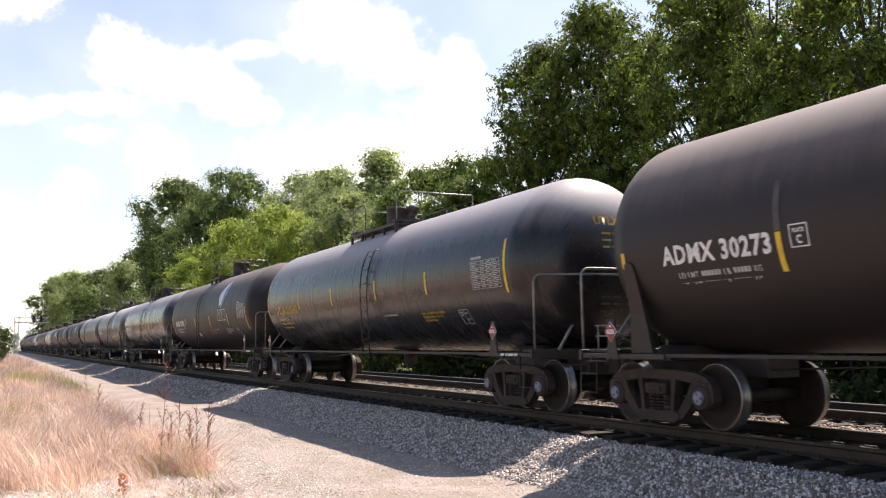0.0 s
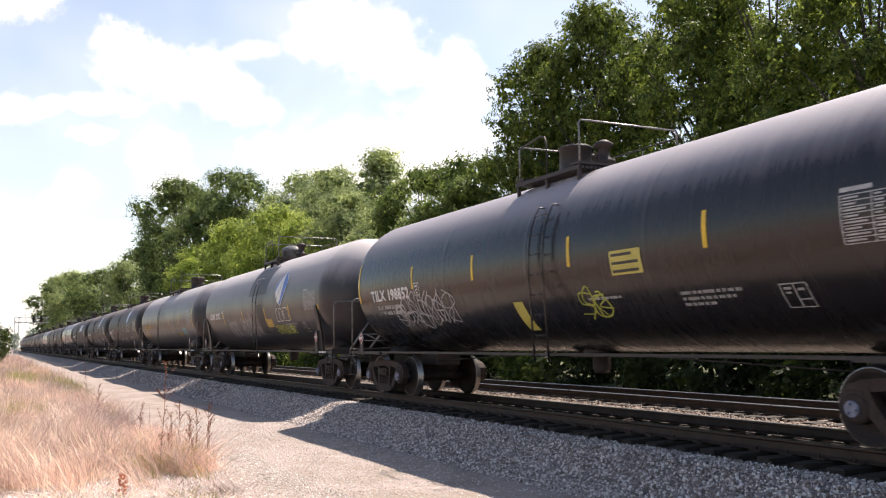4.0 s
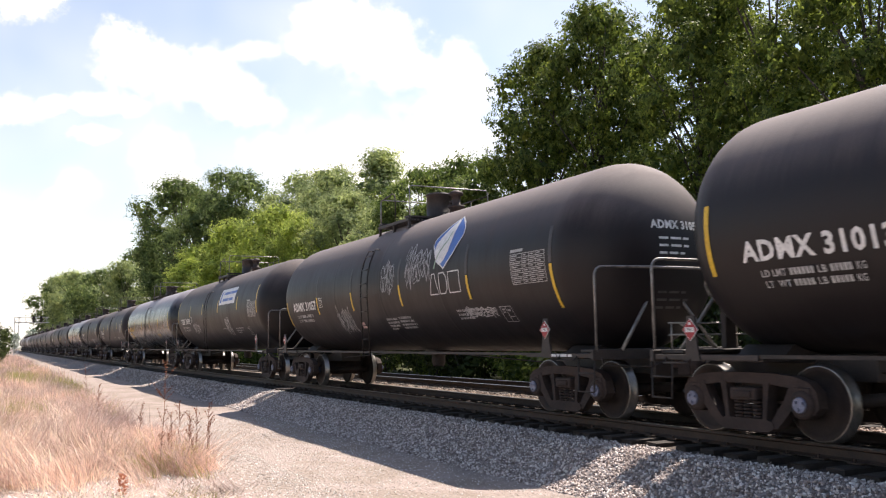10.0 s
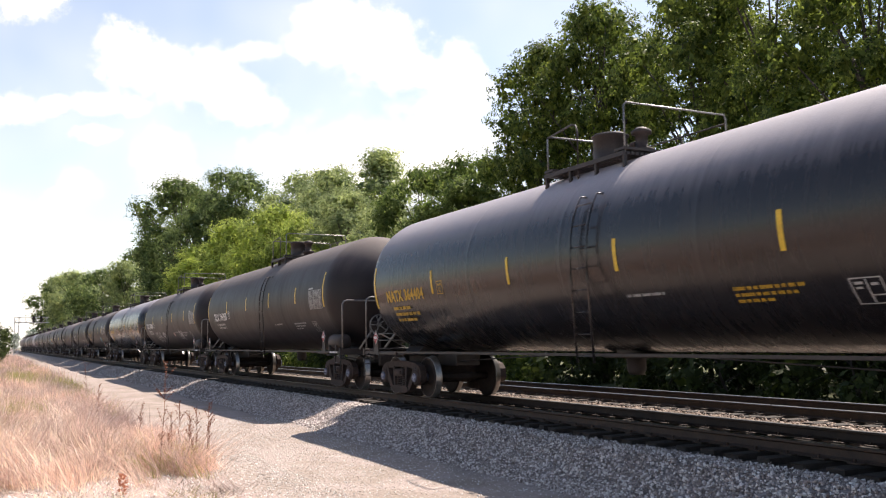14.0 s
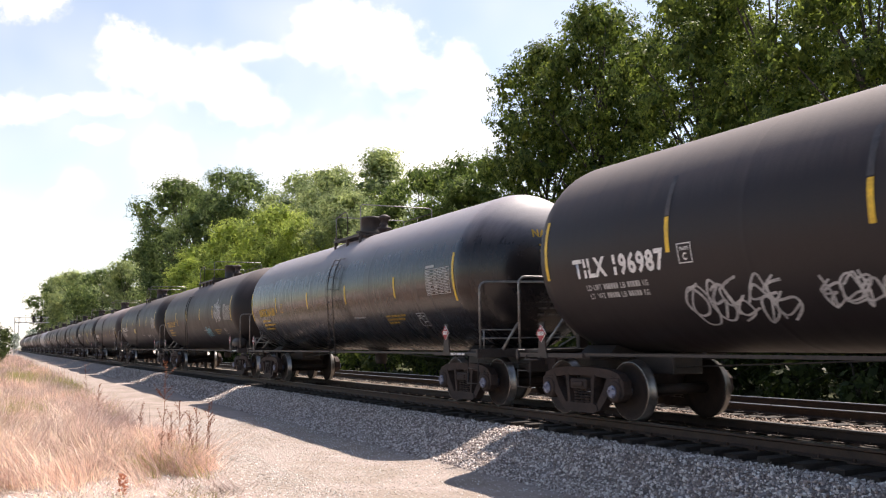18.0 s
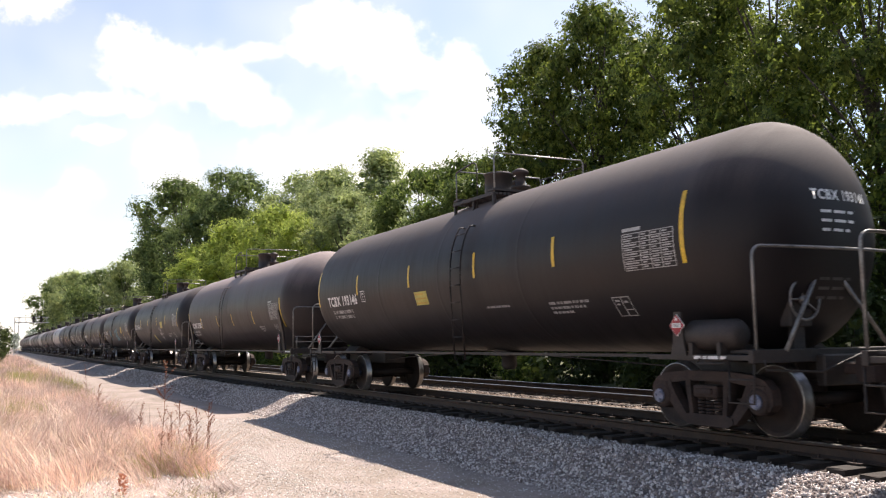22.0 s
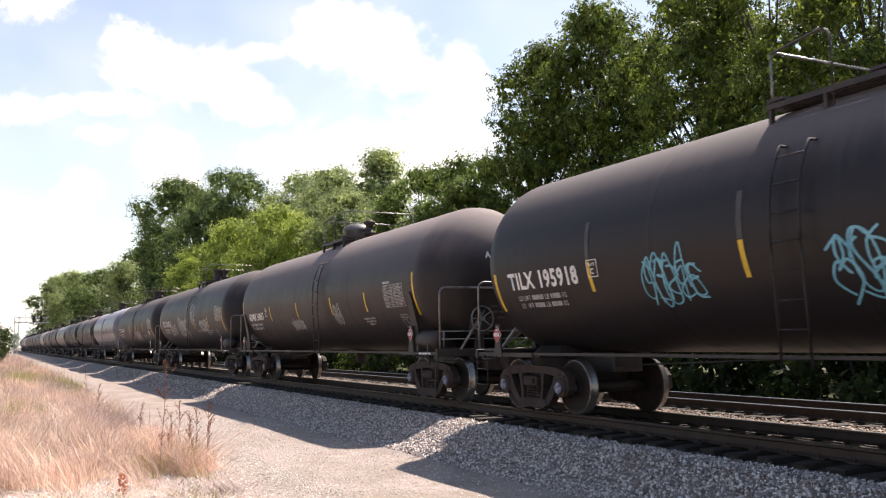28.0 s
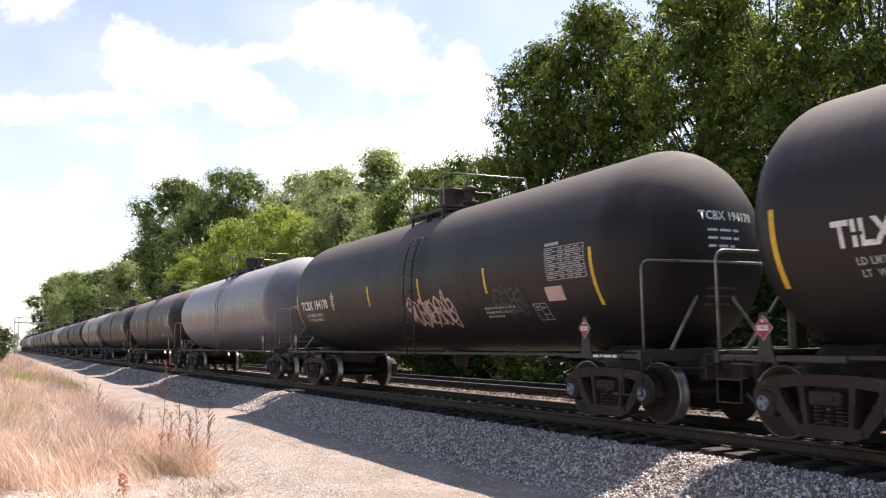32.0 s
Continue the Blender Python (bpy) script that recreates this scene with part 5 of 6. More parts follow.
tag(CARS[8], 5.9, -1.3, 0.6, 0.5, M_GHOST, 63, 2, 0.03)
tag(CARS[11], -4.2, -1.45, 1.7, 0.7, M_SPRAY, 71, 5, 0.045)
tag(CARS[11], -2.1, -1.3, 1.0, 0.5, M_SPRAY, 72, 4, 0.04)
tag(CARS[11], 2.7, -1.32, 0.95, 0.55, M_SPRAY, 73, 4, 0.045)
sign(CARS[11], 1.28, -0.88, 0.28, 0.2, M_ROSE, 0, M_WHITE)
tag(CARS[13], 4.35, -0.5, 1.15, 0.75, M_SPRAY, 81, 5, 0.055)
tag(CARS[13], 2.1, -1.25, 0.95, 0.5, M_CYAN, 82, 5, 0.035)
sign(CARS[14], -1.2, -0.4, 0.6, 0.3, M_STICKER, 3, M_ORANGE)
sign(CARS[16], 2.18, -0.2, 0.68, 0.34, M_STICKER, 3, M_ORANGE)
sign(CARS[16], -0.75, -0.9, 0.35, 0.65, M_STICKER, 0, M_WHITE)
tag(CARS[16], 1.5, -1.32, 0.6, 0.85, M_SPRAY, 91, 3, 0.04)
tag(CARS[17], -3.5, -1.05, 1.1, 0.75, M_CYAN, 101, 5, 0.035)
tag(CARS[17], -0.4, -1.2, 1.8, 0.95, M_CYAN, 102, 7, 0.04)
sign(CARS[17], 3.08, -0.14, 0.66, 0.44, M_ORANGE, 3, M_STICKER)
tag(CARS[18], -2.1, -1.15, 1.15, 0.35, M_SPRAY, 111, 6, 0.03)
tag(CARS[18], 1.9, -1.05, 0.5, 0.6, M_SPRAY, 112, 3, 0.035)
tag(CARS[19], -4.5, -1.05, 1.5, 0.65, M_SPRAY, 121, 6, 0.035)
tag(CARS[19], -2.2, -1.2, 2.1, 1.05, M_SPRAY, 122, 7, 0.05)
tag(CARS[19], 0.95, -0.5, 1.0, 0.95, M_SPRAY, 123, 7, 0.03)
tag(CARS[19], 2.75, -0.98, 1.5, 0.6, M_SPRAY, 124, 6, 0.05)
tag(CARS[20], 0.4, -1.25, 2.2, 0.75, M_ROSE, 131, 8, 0.045)
tag(CARS[20], 4.2, -1.1, 1.1, 0.6, M_GHOST, 132, 4, 0.04)
tag(CARS[20], 7.25, -1.2, 0.5, 1.15, M_SPRAY, 133, 2, 0.06)
sign(CARS[20], 5.95, -0.6, 0.5, 0.26, M_ROSE, 0, M_WHITE)


# ---- signal gantry over the line ----
def build_gantry():
    g = tagged(new("signal_gantry"), "pale grey steel signal gantry with dark signal heads beside the line", "signal gantry")
    g.location = (-200, 0, 0)
    bm = bmesh.new()
    for y in (-6.1, -5.3):
        for x in (-0.35, 0.35):
            box(bm, x - 0.06, x + 0.06, y - 0.06, y + 0.06, -0.7, 7.3)
    for k in range(9):
        z = -0.4 + k * 0.85
        for x in (-0.35, 0.35):
            tube(bm, [(x, -6.1, z), (x, -5.3, z + 0.85)], 0.035, 5)
    part("mast", bm, M_SIGNAL, g)
    bm = bmesh.new()
    for z in (6.2, 7.3):
        for x in (-0.35, 0.35):
            box(bm, x - 0.06, x + 0.06, -6.1, 0.3, z - 0.06, z + 0.06)
    for k in range(6):
        for x in (-0.35, 0.35):
            tube(bm, [(x, -6.1 + k, 6.2), (x, -5.1 + k, 7.3)], 0.035, 5)
            box(bm, x - 0.04, x + 0.04, -5.14 + k, -5.06 + k, 6.2, 7.3)
    part("boom", bm, M_SIGNAL, g)
    bm = bmesh.new()
    box(bm, -0.4, 0.4, -6.1, 0.3, 6.1, 6.14)
    part("walkway", bm, M_SIGNAL, g)
    for y in (-2.6, -1.2):
        bm = bmesh.new()
        lathe(bm, [(0.42, 0.3), (0.46, 0.3)], "X", 14, (0, y, 6.95))
        box(bm, 0.3, 0.6, y - 0.22, y + 0.22, 6.2, 7.5, 0.03)
        part("signal_head", bm, M_STEEL, g, "black signal head")


build_gantry()


# ---- trees ----
def leaf_cloud(rnd, centres, per, size, spread):
    """Loose leaves round many twig ends: small diamonds, turned at random."""
    n = len(centres) * per
    g = np.random.RandomState(rnd)
    c = np.repeat(np.array([k[:3] for k in centres]), per, axis=0)
    rad = np.repeat(np.array([k[3] for k in centres]), per)
    d = g.normal(size=(n, 3))
    d /= np.linalg.norm(d, axis=1)[:, None]
    p = c + d * (rad * g.uniform(0.1, 1.0, n) ** 0.6)[:, None] * np.array([1, 1, 0.7]) * spread
    u = g.normal(size=(n, 3))
    u[:, 2] *= 0.6
    u /= np.linalg.norm(u, axis=1)[:, None]
    w = np.cross(u, g.normal(size=(n, 3)))
    w /= np.linalg.norm(w, axis=1)[:, None]
    s = (size * g.uniform(0.6, 1.3, n))[:, None]
    v = np.stack([p - u * s * 0.5, p + w * s * 0.3, p + u * s * 0.5, p - w * s * 0.3], 1)
    return v.reshape(-1, 3)


def lobe_leaves(seed, lobes, count, leaf, ragged, core, loose):
    """Leaves in twig clusters on the outside of several rounded masses, facing mostly outwards, with larger ones inside."""
    g = np.random.RandomState(seed)
    area = np.array([b[3] ** 2 for b in lobes])
    take = g.choice(len(lobes), count, p=area / area.sum())
    c = np.array([b[:3] for b in lobes])[take]
    rad = np.array([b[3] for b in lobes])[take]
    twigs = g.normal(size=(len(lobes), 60, 3))
    twigs /= np.linalg.norm(twigs, axis=2)[:, :, None]
    reach = g.uniform(1 - ragged, 1.08, (len(lobes), 60))
    pick = g.randint(0, 60, count)
    d = twigs[take, pick] * reach[take, pick][:, None] + np.clip(g.normal(size=(count, 3)), -1.6, 1.6) * loose
    inner = g.uniform(0, 1, count) < core
    d[inner] *= 0.62
    p = c + d * rad[:, None] * np.array([1, 1, 0.8])
    nrm = d / np.linalg.norm(d, axis=1)[:, None] + g.normal(size=(count, 3)) * 0.45 + np.array([0, 0, 0.25])
    nrm /= np.linalg.norm(nrm, axis=1)[:, None]
    u = np.cross(nrm, g.normal(size=(count, 3)))
    u /= np.linalg.norm(u, axis=1)[:, None]
    w = np.cross(nrm, u)
    s = (leaf * g.uniform(0.6, 1.3, count) * np.where(inner, 2.2, 1.0))[:, None]
    v = np.stack([p - u * s * 0.5, p + w * s * 0.3, p + u * s * 0.5, p - w * s * 0.3], 1)
    return v.reshape(-1, 3)


def tree_things(seed, height, crown_r, low, lobes, count, leaf, material, size=0.42, peak=0.42, ragged=0.35, core=0.22, loose=0.13):
    """Meshes of one tree: a tapered trunk with limbs, and a crown of leafy masses with gaps between them."""
    rnd = random.Random(seed)
    bm = bmesh.new()
    lean = Vector((rnd.uniform(-0.05, 0.05), rnd.uniform(-0.05, 0.05), 1))
    trunk = [lean * (height * 0.72 * k / 7) + Vector((0.12 * math.sin(k * 1.3 + seed), 0.12 * math.cos(k * 1.7 + seed), 0)) * (k > 0) for k in range(8)]
    tube(bm, [t - Vector((0, 0, 0.3)) if i == 0 else t for i, t in enumerate(trunk)], height * 0.014, 8, height * 0.003)
    masses = []
    for i in range(lobes):
        f = (i + rnd.uniform(0.1, 0.9)) / lobes
        wide = math.sin(math.pi * (0.5 * f / peak if f < peak else 0.5 + 0.5 * (f - peak) / (1.001 - peak))) ** 0.6
        r = crown_r * size * rnd.uniform(0.75, 1.15) * (0.62 + 0.38 * wide)
        a = i * 2.4 + rnd.uniform(-0.5, 0.5)
        out = max(0.0, crown_r * wide - r * 0.8) * rnd.uniform(0.75, 1.1)
        z = height * (low + (1 - low) * f)
        z = min(z, height - r * 0.85)
        masses.append((out * math.cos(a), out * math.sin(a), z, r))
        base = trunk[0].lerp(trunk[-1], min(1, max(0.12, z / height * 1.05 - 0.1)))
        tip = Vector(masses[-1][:3])
        tube(bm, [base, base.lerp(tip, 0.5) + Vector((0, 0, 0.03 * height * rnd.random())), tip], height * 0.005, 5, height * 0.0012)
    v = lobe_leaves(seed, masses, count, leaf, ragged, core, loose)
    return mesh_of("trunk", bm, M_BARK), fast_mesh("crown", v, np.arange(len(v)).reshape(-1, 4), material)


def plant(meshes, x, y, turn, scale, label, name="tree", group="line of trees beyond the tracks"):
    t = tagged(new(name), label, name, group)
    t.matrix_basis = pose(x, y, ground_z(x, y) - 0.05, 0, 0, turn) @ Matrix.Diagonal((*scale, 1) if isinstance(scale, tuple) else (scale, scale, scale, 1))
    put("trunk" if name == "tree" else "stem", meshes[0], t)
    put("crown" if name == "tree" else "foliage", meshes[1], t)
    return t


WOOD = {
    "big": [tree_things(11, 18.0, 5.0, 0.1, 30, 42000, 0.16, M_LEAF, 0.4, 0.62, 0.42, 0.18, 0.07), tree_things(12, 18.0, 5.0, 0.1, 30, 42000, 0.16, M_LEAF, 0.4, 0.68, 0.42, 0.18, 0.07)],
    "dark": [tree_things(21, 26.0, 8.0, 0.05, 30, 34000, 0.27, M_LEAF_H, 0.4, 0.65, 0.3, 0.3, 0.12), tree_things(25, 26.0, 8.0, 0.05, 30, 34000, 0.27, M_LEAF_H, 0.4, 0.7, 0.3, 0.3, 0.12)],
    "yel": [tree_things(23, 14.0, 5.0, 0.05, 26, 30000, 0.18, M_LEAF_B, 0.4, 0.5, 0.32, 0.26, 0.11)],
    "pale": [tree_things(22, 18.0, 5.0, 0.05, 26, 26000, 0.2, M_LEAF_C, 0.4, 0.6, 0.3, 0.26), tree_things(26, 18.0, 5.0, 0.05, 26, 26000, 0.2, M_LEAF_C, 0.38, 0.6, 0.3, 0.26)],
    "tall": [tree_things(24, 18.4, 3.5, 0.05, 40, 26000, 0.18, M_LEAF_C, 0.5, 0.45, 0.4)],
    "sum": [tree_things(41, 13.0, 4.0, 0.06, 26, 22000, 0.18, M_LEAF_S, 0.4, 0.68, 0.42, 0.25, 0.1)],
    # far crowns get their haze from the paler leaf colours
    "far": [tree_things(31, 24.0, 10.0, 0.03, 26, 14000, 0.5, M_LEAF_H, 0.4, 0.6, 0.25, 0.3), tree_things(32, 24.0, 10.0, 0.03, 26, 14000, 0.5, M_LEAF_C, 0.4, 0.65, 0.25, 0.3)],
    # leaf colour carries the haze at the end of the line
    "haze": [tree_things(33, 24.0, 10.0, 0.03, 20, 5000, 0.8, M_LEAF_HAZE, 0.4, 0.65, 0.25, 0.3)],
}
SIZE = {"big": (5.0, 18.0), "dark": (8.0, 26.0), "yel": (5.0, 14.0), "pale": (5.0, 18.0), "tall": (3.5, 18.4), "sum": (4.0, 13.0), "far": (10.0, 24.0)}
WORD = {"big": "tall dark green broadleaf tree beside the tracks", "dark": "leafy dark green tree in the trackside woods", "yel": "bright yellow-green young tree beside the tracks", "pale": "pale grey-green tree in the trackside woods",
        "tall": "tall slender grey-green tree above the others", "sum": "dark green tree with drooping fronds of leaves", "far": "distant green tree in the trackside woods"}
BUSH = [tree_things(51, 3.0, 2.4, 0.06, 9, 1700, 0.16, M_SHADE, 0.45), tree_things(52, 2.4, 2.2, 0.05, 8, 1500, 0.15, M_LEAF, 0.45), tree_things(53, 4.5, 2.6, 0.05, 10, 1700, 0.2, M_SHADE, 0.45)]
rt = random.Random(5)
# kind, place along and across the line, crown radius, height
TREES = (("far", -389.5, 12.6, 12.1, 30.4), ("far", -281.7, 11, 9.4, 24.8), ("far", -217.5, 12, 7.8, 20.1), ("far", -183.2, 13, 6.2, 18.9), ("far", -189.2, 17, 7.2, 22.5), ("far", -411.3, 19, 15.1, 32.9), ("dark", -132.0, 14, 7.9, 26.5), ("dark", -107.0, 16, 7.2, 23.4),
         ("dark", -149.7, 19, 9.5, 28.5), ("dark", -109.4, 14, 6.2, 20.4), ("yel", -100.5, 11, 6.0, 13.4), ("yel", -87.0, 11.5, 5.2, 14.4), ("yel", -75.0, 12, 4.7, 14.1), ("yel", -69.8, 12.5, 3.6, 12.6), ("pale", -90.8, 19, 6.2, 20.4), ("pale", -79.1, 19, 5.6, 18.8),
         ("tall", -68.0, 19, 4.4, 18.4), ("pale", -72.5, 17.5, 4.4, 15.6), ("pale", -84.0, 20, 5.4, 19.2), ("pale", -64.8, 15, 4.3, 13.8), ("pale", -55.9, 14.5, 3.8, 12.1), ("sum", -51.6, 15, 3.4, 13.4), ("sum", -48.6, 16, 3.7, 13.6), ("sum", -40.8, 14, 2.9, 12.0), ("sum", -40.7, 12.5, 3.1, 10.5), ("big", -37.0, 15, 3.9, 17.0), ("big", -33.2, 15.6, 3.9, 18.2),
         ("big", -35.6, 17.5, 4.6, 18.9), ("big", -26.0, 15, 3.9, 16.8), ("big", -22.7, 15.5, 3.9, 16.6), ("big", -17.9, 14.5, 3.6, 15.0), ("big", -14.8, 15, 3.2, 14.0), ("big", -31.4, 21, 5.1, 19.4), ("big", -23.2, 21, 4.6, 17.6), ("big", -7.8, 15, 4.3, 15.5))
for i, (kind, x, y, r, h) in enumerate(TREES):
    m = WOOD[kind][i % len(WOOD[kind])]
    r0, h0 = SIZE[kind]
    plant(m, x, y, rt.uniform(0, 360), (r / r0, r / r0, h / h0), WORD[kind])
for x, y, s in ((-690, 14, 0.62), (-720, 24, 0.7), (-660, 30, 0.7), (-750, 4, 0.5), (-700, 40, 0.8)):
    plant(WOOD["haze"][0], x, y, rt.uniform(0, 360), s, "tree at the far end of the line, its leaves tinted as haze")
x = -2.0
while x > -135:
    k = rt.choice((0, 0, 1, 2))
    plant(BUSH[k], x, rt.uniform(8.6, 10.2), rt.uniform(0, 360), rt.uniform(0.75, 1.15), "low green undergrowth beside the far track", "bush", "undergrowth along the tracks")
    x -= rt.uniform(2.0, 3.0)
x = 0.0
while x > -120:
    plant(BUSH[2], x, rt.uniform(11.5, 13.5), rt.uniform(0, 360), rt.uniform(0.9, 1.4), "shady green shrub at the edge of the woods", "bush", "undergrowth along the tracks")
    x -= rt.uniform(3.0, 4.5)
for x, y, s in ((-112, -9.7, 0.95), (-126, -9.9, 1.15), (-138, -9.6, 1.1), (-97, -9.6, 0.6), (-150, -9.6, 1.1), (-104, -10.6, 0.9)):
    plant(BUSH[2], x, y, rt.uniform(0, 360), s, "green shrub beside the gravel lane", "bush", "shrubs by the lane")
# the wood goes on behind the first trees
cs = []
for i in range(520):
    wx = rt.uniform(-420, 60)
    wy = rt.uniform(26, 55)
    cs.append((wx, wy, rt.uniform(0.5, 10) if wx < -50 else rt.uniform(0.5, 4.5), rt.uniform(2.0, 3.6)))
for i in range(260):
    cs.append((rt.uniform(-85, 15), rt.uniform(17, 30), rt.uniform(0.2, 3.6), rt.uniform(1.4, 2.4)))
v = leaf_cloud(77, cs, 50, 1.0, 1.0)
tagged(new("distant_woods", fast_mesh("distant_woods", v, np.arange(len(v)).reshape(-1, 4), M_SHADE)), "woods behind the trackside trees in shade-darkened green", "woods", kind="stuff")


# ---- dry grass and weeds ----
def blades(seed, spots, per, length, width, droop, spread, sway=0.3):
    """Curved grass blades in tufts that lean each their own way."""
    g = np.random.RandomState(seed)
    n = len(spots) * per
    root = np.repeat(np.array(spots), per, axis=0) + np.concatenate([g.normal(size=(n, 2)) * spread, np.zeros((n, 1))], 1)
    lean = np.repeat(np.concatenate([g.normal(size=(len(spots), 2)) * sway, np.zeros((len(spots), 1))], 1), per, axis=0)
    tall = np.repeat(g.uniform(0.55, 1.25, len(spots)), per)[:, None]
    a = g.uniform(0, 2 * np.pi, n)
    out = np.stack([np.cos(a), np.sin(a), np.zeros(n)], 1)
    side = np.stack([-np.sin(a + g.normal(size=n)), np.cos(a + g.normal(size=n)), np.zeros(n)], 1)
    ln = (length * g.uniform(0.4, 1.3, n))[:, None] * tall
    dr = (droop * g.uniform(0.05, 1.25, n) ** 1.5)[:, None]
    w = (width * g.uniform(0.6, 1.3, n))[:, None]
    rows = []
    for t, k in ((0, 1.0), (0.55, 0.8), (1.0, 0.12)):
        p = root + np.array([0, 0, 1.0]) * ln * (t - 0.4 * dr * t * t) + out * ln * dr * t * t + lean * ln * t
        rows += [p - side * w * k / 2, p + side * w * k / 2]
    v = np.stack(rows, 1).reshape(-1, 3)
    o = (np.arange(n) * 6)[:, None, None]
    f = (np.array([[0, 1, 3, 2], [2, 3, 5, 4]])[None] + o).reshape(-1, 4)
    return v, f


rg = random.Random(8)
near, far, green = [], [], []
for i in range(1350):
    gx, gy = -11.8 - 29 * rg.random() ** 1.2, -6.3 - 6.5 * rg.random()
    edge = -6.5 - 0.5 * noise.noise(Vector((gx * 0.35, 0, 2)))
    bare = noise.noise(Vector((gx * 0.55, gy * 0.75, 4)))
    if gy > edge or (gx > -13.2 and gy > -8.6 and rg.random() < 0.75) or (gx > -15.5 and gy > -8.4 and bare > 0.2) or (gx > -24 and bare > 0.22 and rg.random() < 0.8):
        continue
    (green if noise.noise(Vector((gx * 0.5, gy * 0.5, 6))) > 0.4 else near).append((gx, gy, ground_z(gx, gy)))
for i in range(46):
    gx, gy = -14.6 + rg.gauss(0, 0.55), -7.05 + rg.gauss(0, 0.22)
    (green if rg.random() < 0.4 else near).append((gx, gy, ground_z(gx, gy)))
for i in range(2200):
    gx, gy = -38 - 140 * rg.random() ** 1.5, -6.3 - 9 * rg.random() ** 1.4
    (green if gy > -9.2 and noise.noise(Vector((gx * 0.12, gy * 0.3, 8))) > -0.12 and gx > -95 else far).append((gx, gy, ground_z(gx, gy)))
clump = [(gx, gy, ground_z(gx, gy)) for gx, gy in ((-15.5 + rg.gauss(0, 0.7), -8.0 + rg.gauss(0, 0.35)) for i in range(34))]
litter = [(gx, gy, ground_z(gx, gy)) for gx, gy in ((rg.uniform(-15.5, -9.2), rg.uniform(-9.9, -6.7)) for i in range(330))]
stalks = [p for p in near if p[1] < -7.5 and rg.random() < 0.55]
for nm, spots, per, ln, wd, dr, sp, sway, mt, lab in (
        ("dry_grass", near, 58, 0.5, 0.0075, 1.0, 0.13, 0.65, M_GRASS, "tall dry pinkish straw grass beside the lane"),
        ("green_grass", green, 42, 0.46, 0.009, 0.9, 0.14, 0.4, M_GRASS_G, "yellow-green grass among the dry straw"),
        ("straw_stalks", stalks, 14, 0.52, 0.0105, 0.55, 0.3, 0.55, M_STALK, "long bleached stalks leaning out of the grass"),
        ("fallen_straw", stalks[::2], 16, 0.4, 0.009, 0.3, 0.34, 0.95, M_STALK, "bleached straw lying over in the grass"),
        ("dead_stems", stalks[::2] + clump, 15, 0.4, 0.009, 0.7, 0.2, 0.4, M_STEMS, "grey-brown dead stems low in the grass"),
        ("straw_litter", litter, 9, 0.13, 0.007, 0.4, 0.16, 1.5, M_STALK, "short broken straw strewn over bare soil"),
        ("stem_litter", litter[::2], 8, 0.12, 0.008, 0.4, 0.2, 1.3, M_STEMS, "brown bits of stem strewn over bare soil"),
        ("sprouting_grass", litter[::6], 12, 0.14, 0.008, 0.9, 0.05, 0.3, M_GRASS_G, "small green tufts sprouting from bare soil"),
        ("far_grass", far, 16, 0.62, 0.03, 0.6, 0.35, 0.3, M_GRASS, "dry grass verge along the lane")):
    bv, bf = blades(len(spots), spots, per, ln, wd, dr, sp, sway)
    tagged(new(nm, fast_mesh(nm, bv, bf, mt)), lab, "grass", kind="stuff")


def weed(seed, x, y, height, seeds, label):
    """A dry weed: a stiff stalk with side branches and clusters of seeds."""
    rnd = random.Random(seed)
    w = tagged(new("dock_weed"), label, "weed", "dry weeds by the lane")
    w.location = (x, y, ground_z(x, y) - 0.02)
    bm = bmesh.new()
    tip = Vector((rnd.uniform(-0.12, 0.12), rnd.uniform(-0.12, 0.12), height))
    tube(bm, [(0, 0, 0), tip * 0.5 + Vector((0.02, 0.01, 0)), tip], 0.006, 5, 0.002)
    spots = []
    for k in range(10):
        f = rnd.uniform(0.35, 0.97)
        a = rnd.uniform(0, 6.28)
        b = tip * f
        e = b + Vector((math.cos(a), math.sin(a), 1.2)) * height * rnd.uniform(0.06, 0.13)
        tube(bm, [b, e], 0.004, 4, 0.002)
        spots += [(b.lerp(e, u).x, b.lerp(e, u).y, b.lerp(e, u).z, 0.022) for u in (0.5, 0.75, 1.0)]
    spots += [(tip.x * f, tip.y * f, tip.z * f, 0.03) for f in np.linspace(0.62, 1.0, 16)]
    part("stalk", bm, M_DOCK, w)
    if seeds:
        lv = leaf_cloud(seed, spots, seeds, 0.022, 1.0)
        put("seed_head", fast_mesh("seed_head", lv, np.arange(len(lv)).reshape(-1, 4), M_DOCK), w)["kind"] = "stuff"


weed(1, -15.6, -7.0, 1.62, 9, "tall dry dock weed with red-brown seed heads")
WEEDS = ((-15.3, -6.75, 1.0, 3), (-15.0, -6.55, 0.9, 3), (-14.9, -6.4, 1.0, 3), (-15.9, -6.5, 0.8, 2), (-14.6, -6.75, 0.75, 2), (-14.2, -6.7, 0.6, 2), (-14.9, -6.95, 0.85, 3), (-15.4, -6.3, 0.7, 2), (-14.4, -7.1, 0.55, 2), (-19, -6.9, 0.7, 3), (-24, -7.2, 0.9, 4), (-13.9, -7.3, 0.6, 2), (-36, -6.4, 1.3, 4))
for k, (wx, wy, wh, ws) in enumerate(WEEDS):
    weed(10 + k, wx, wy, wh, ws, "thin dry brown weed with few seed heads")

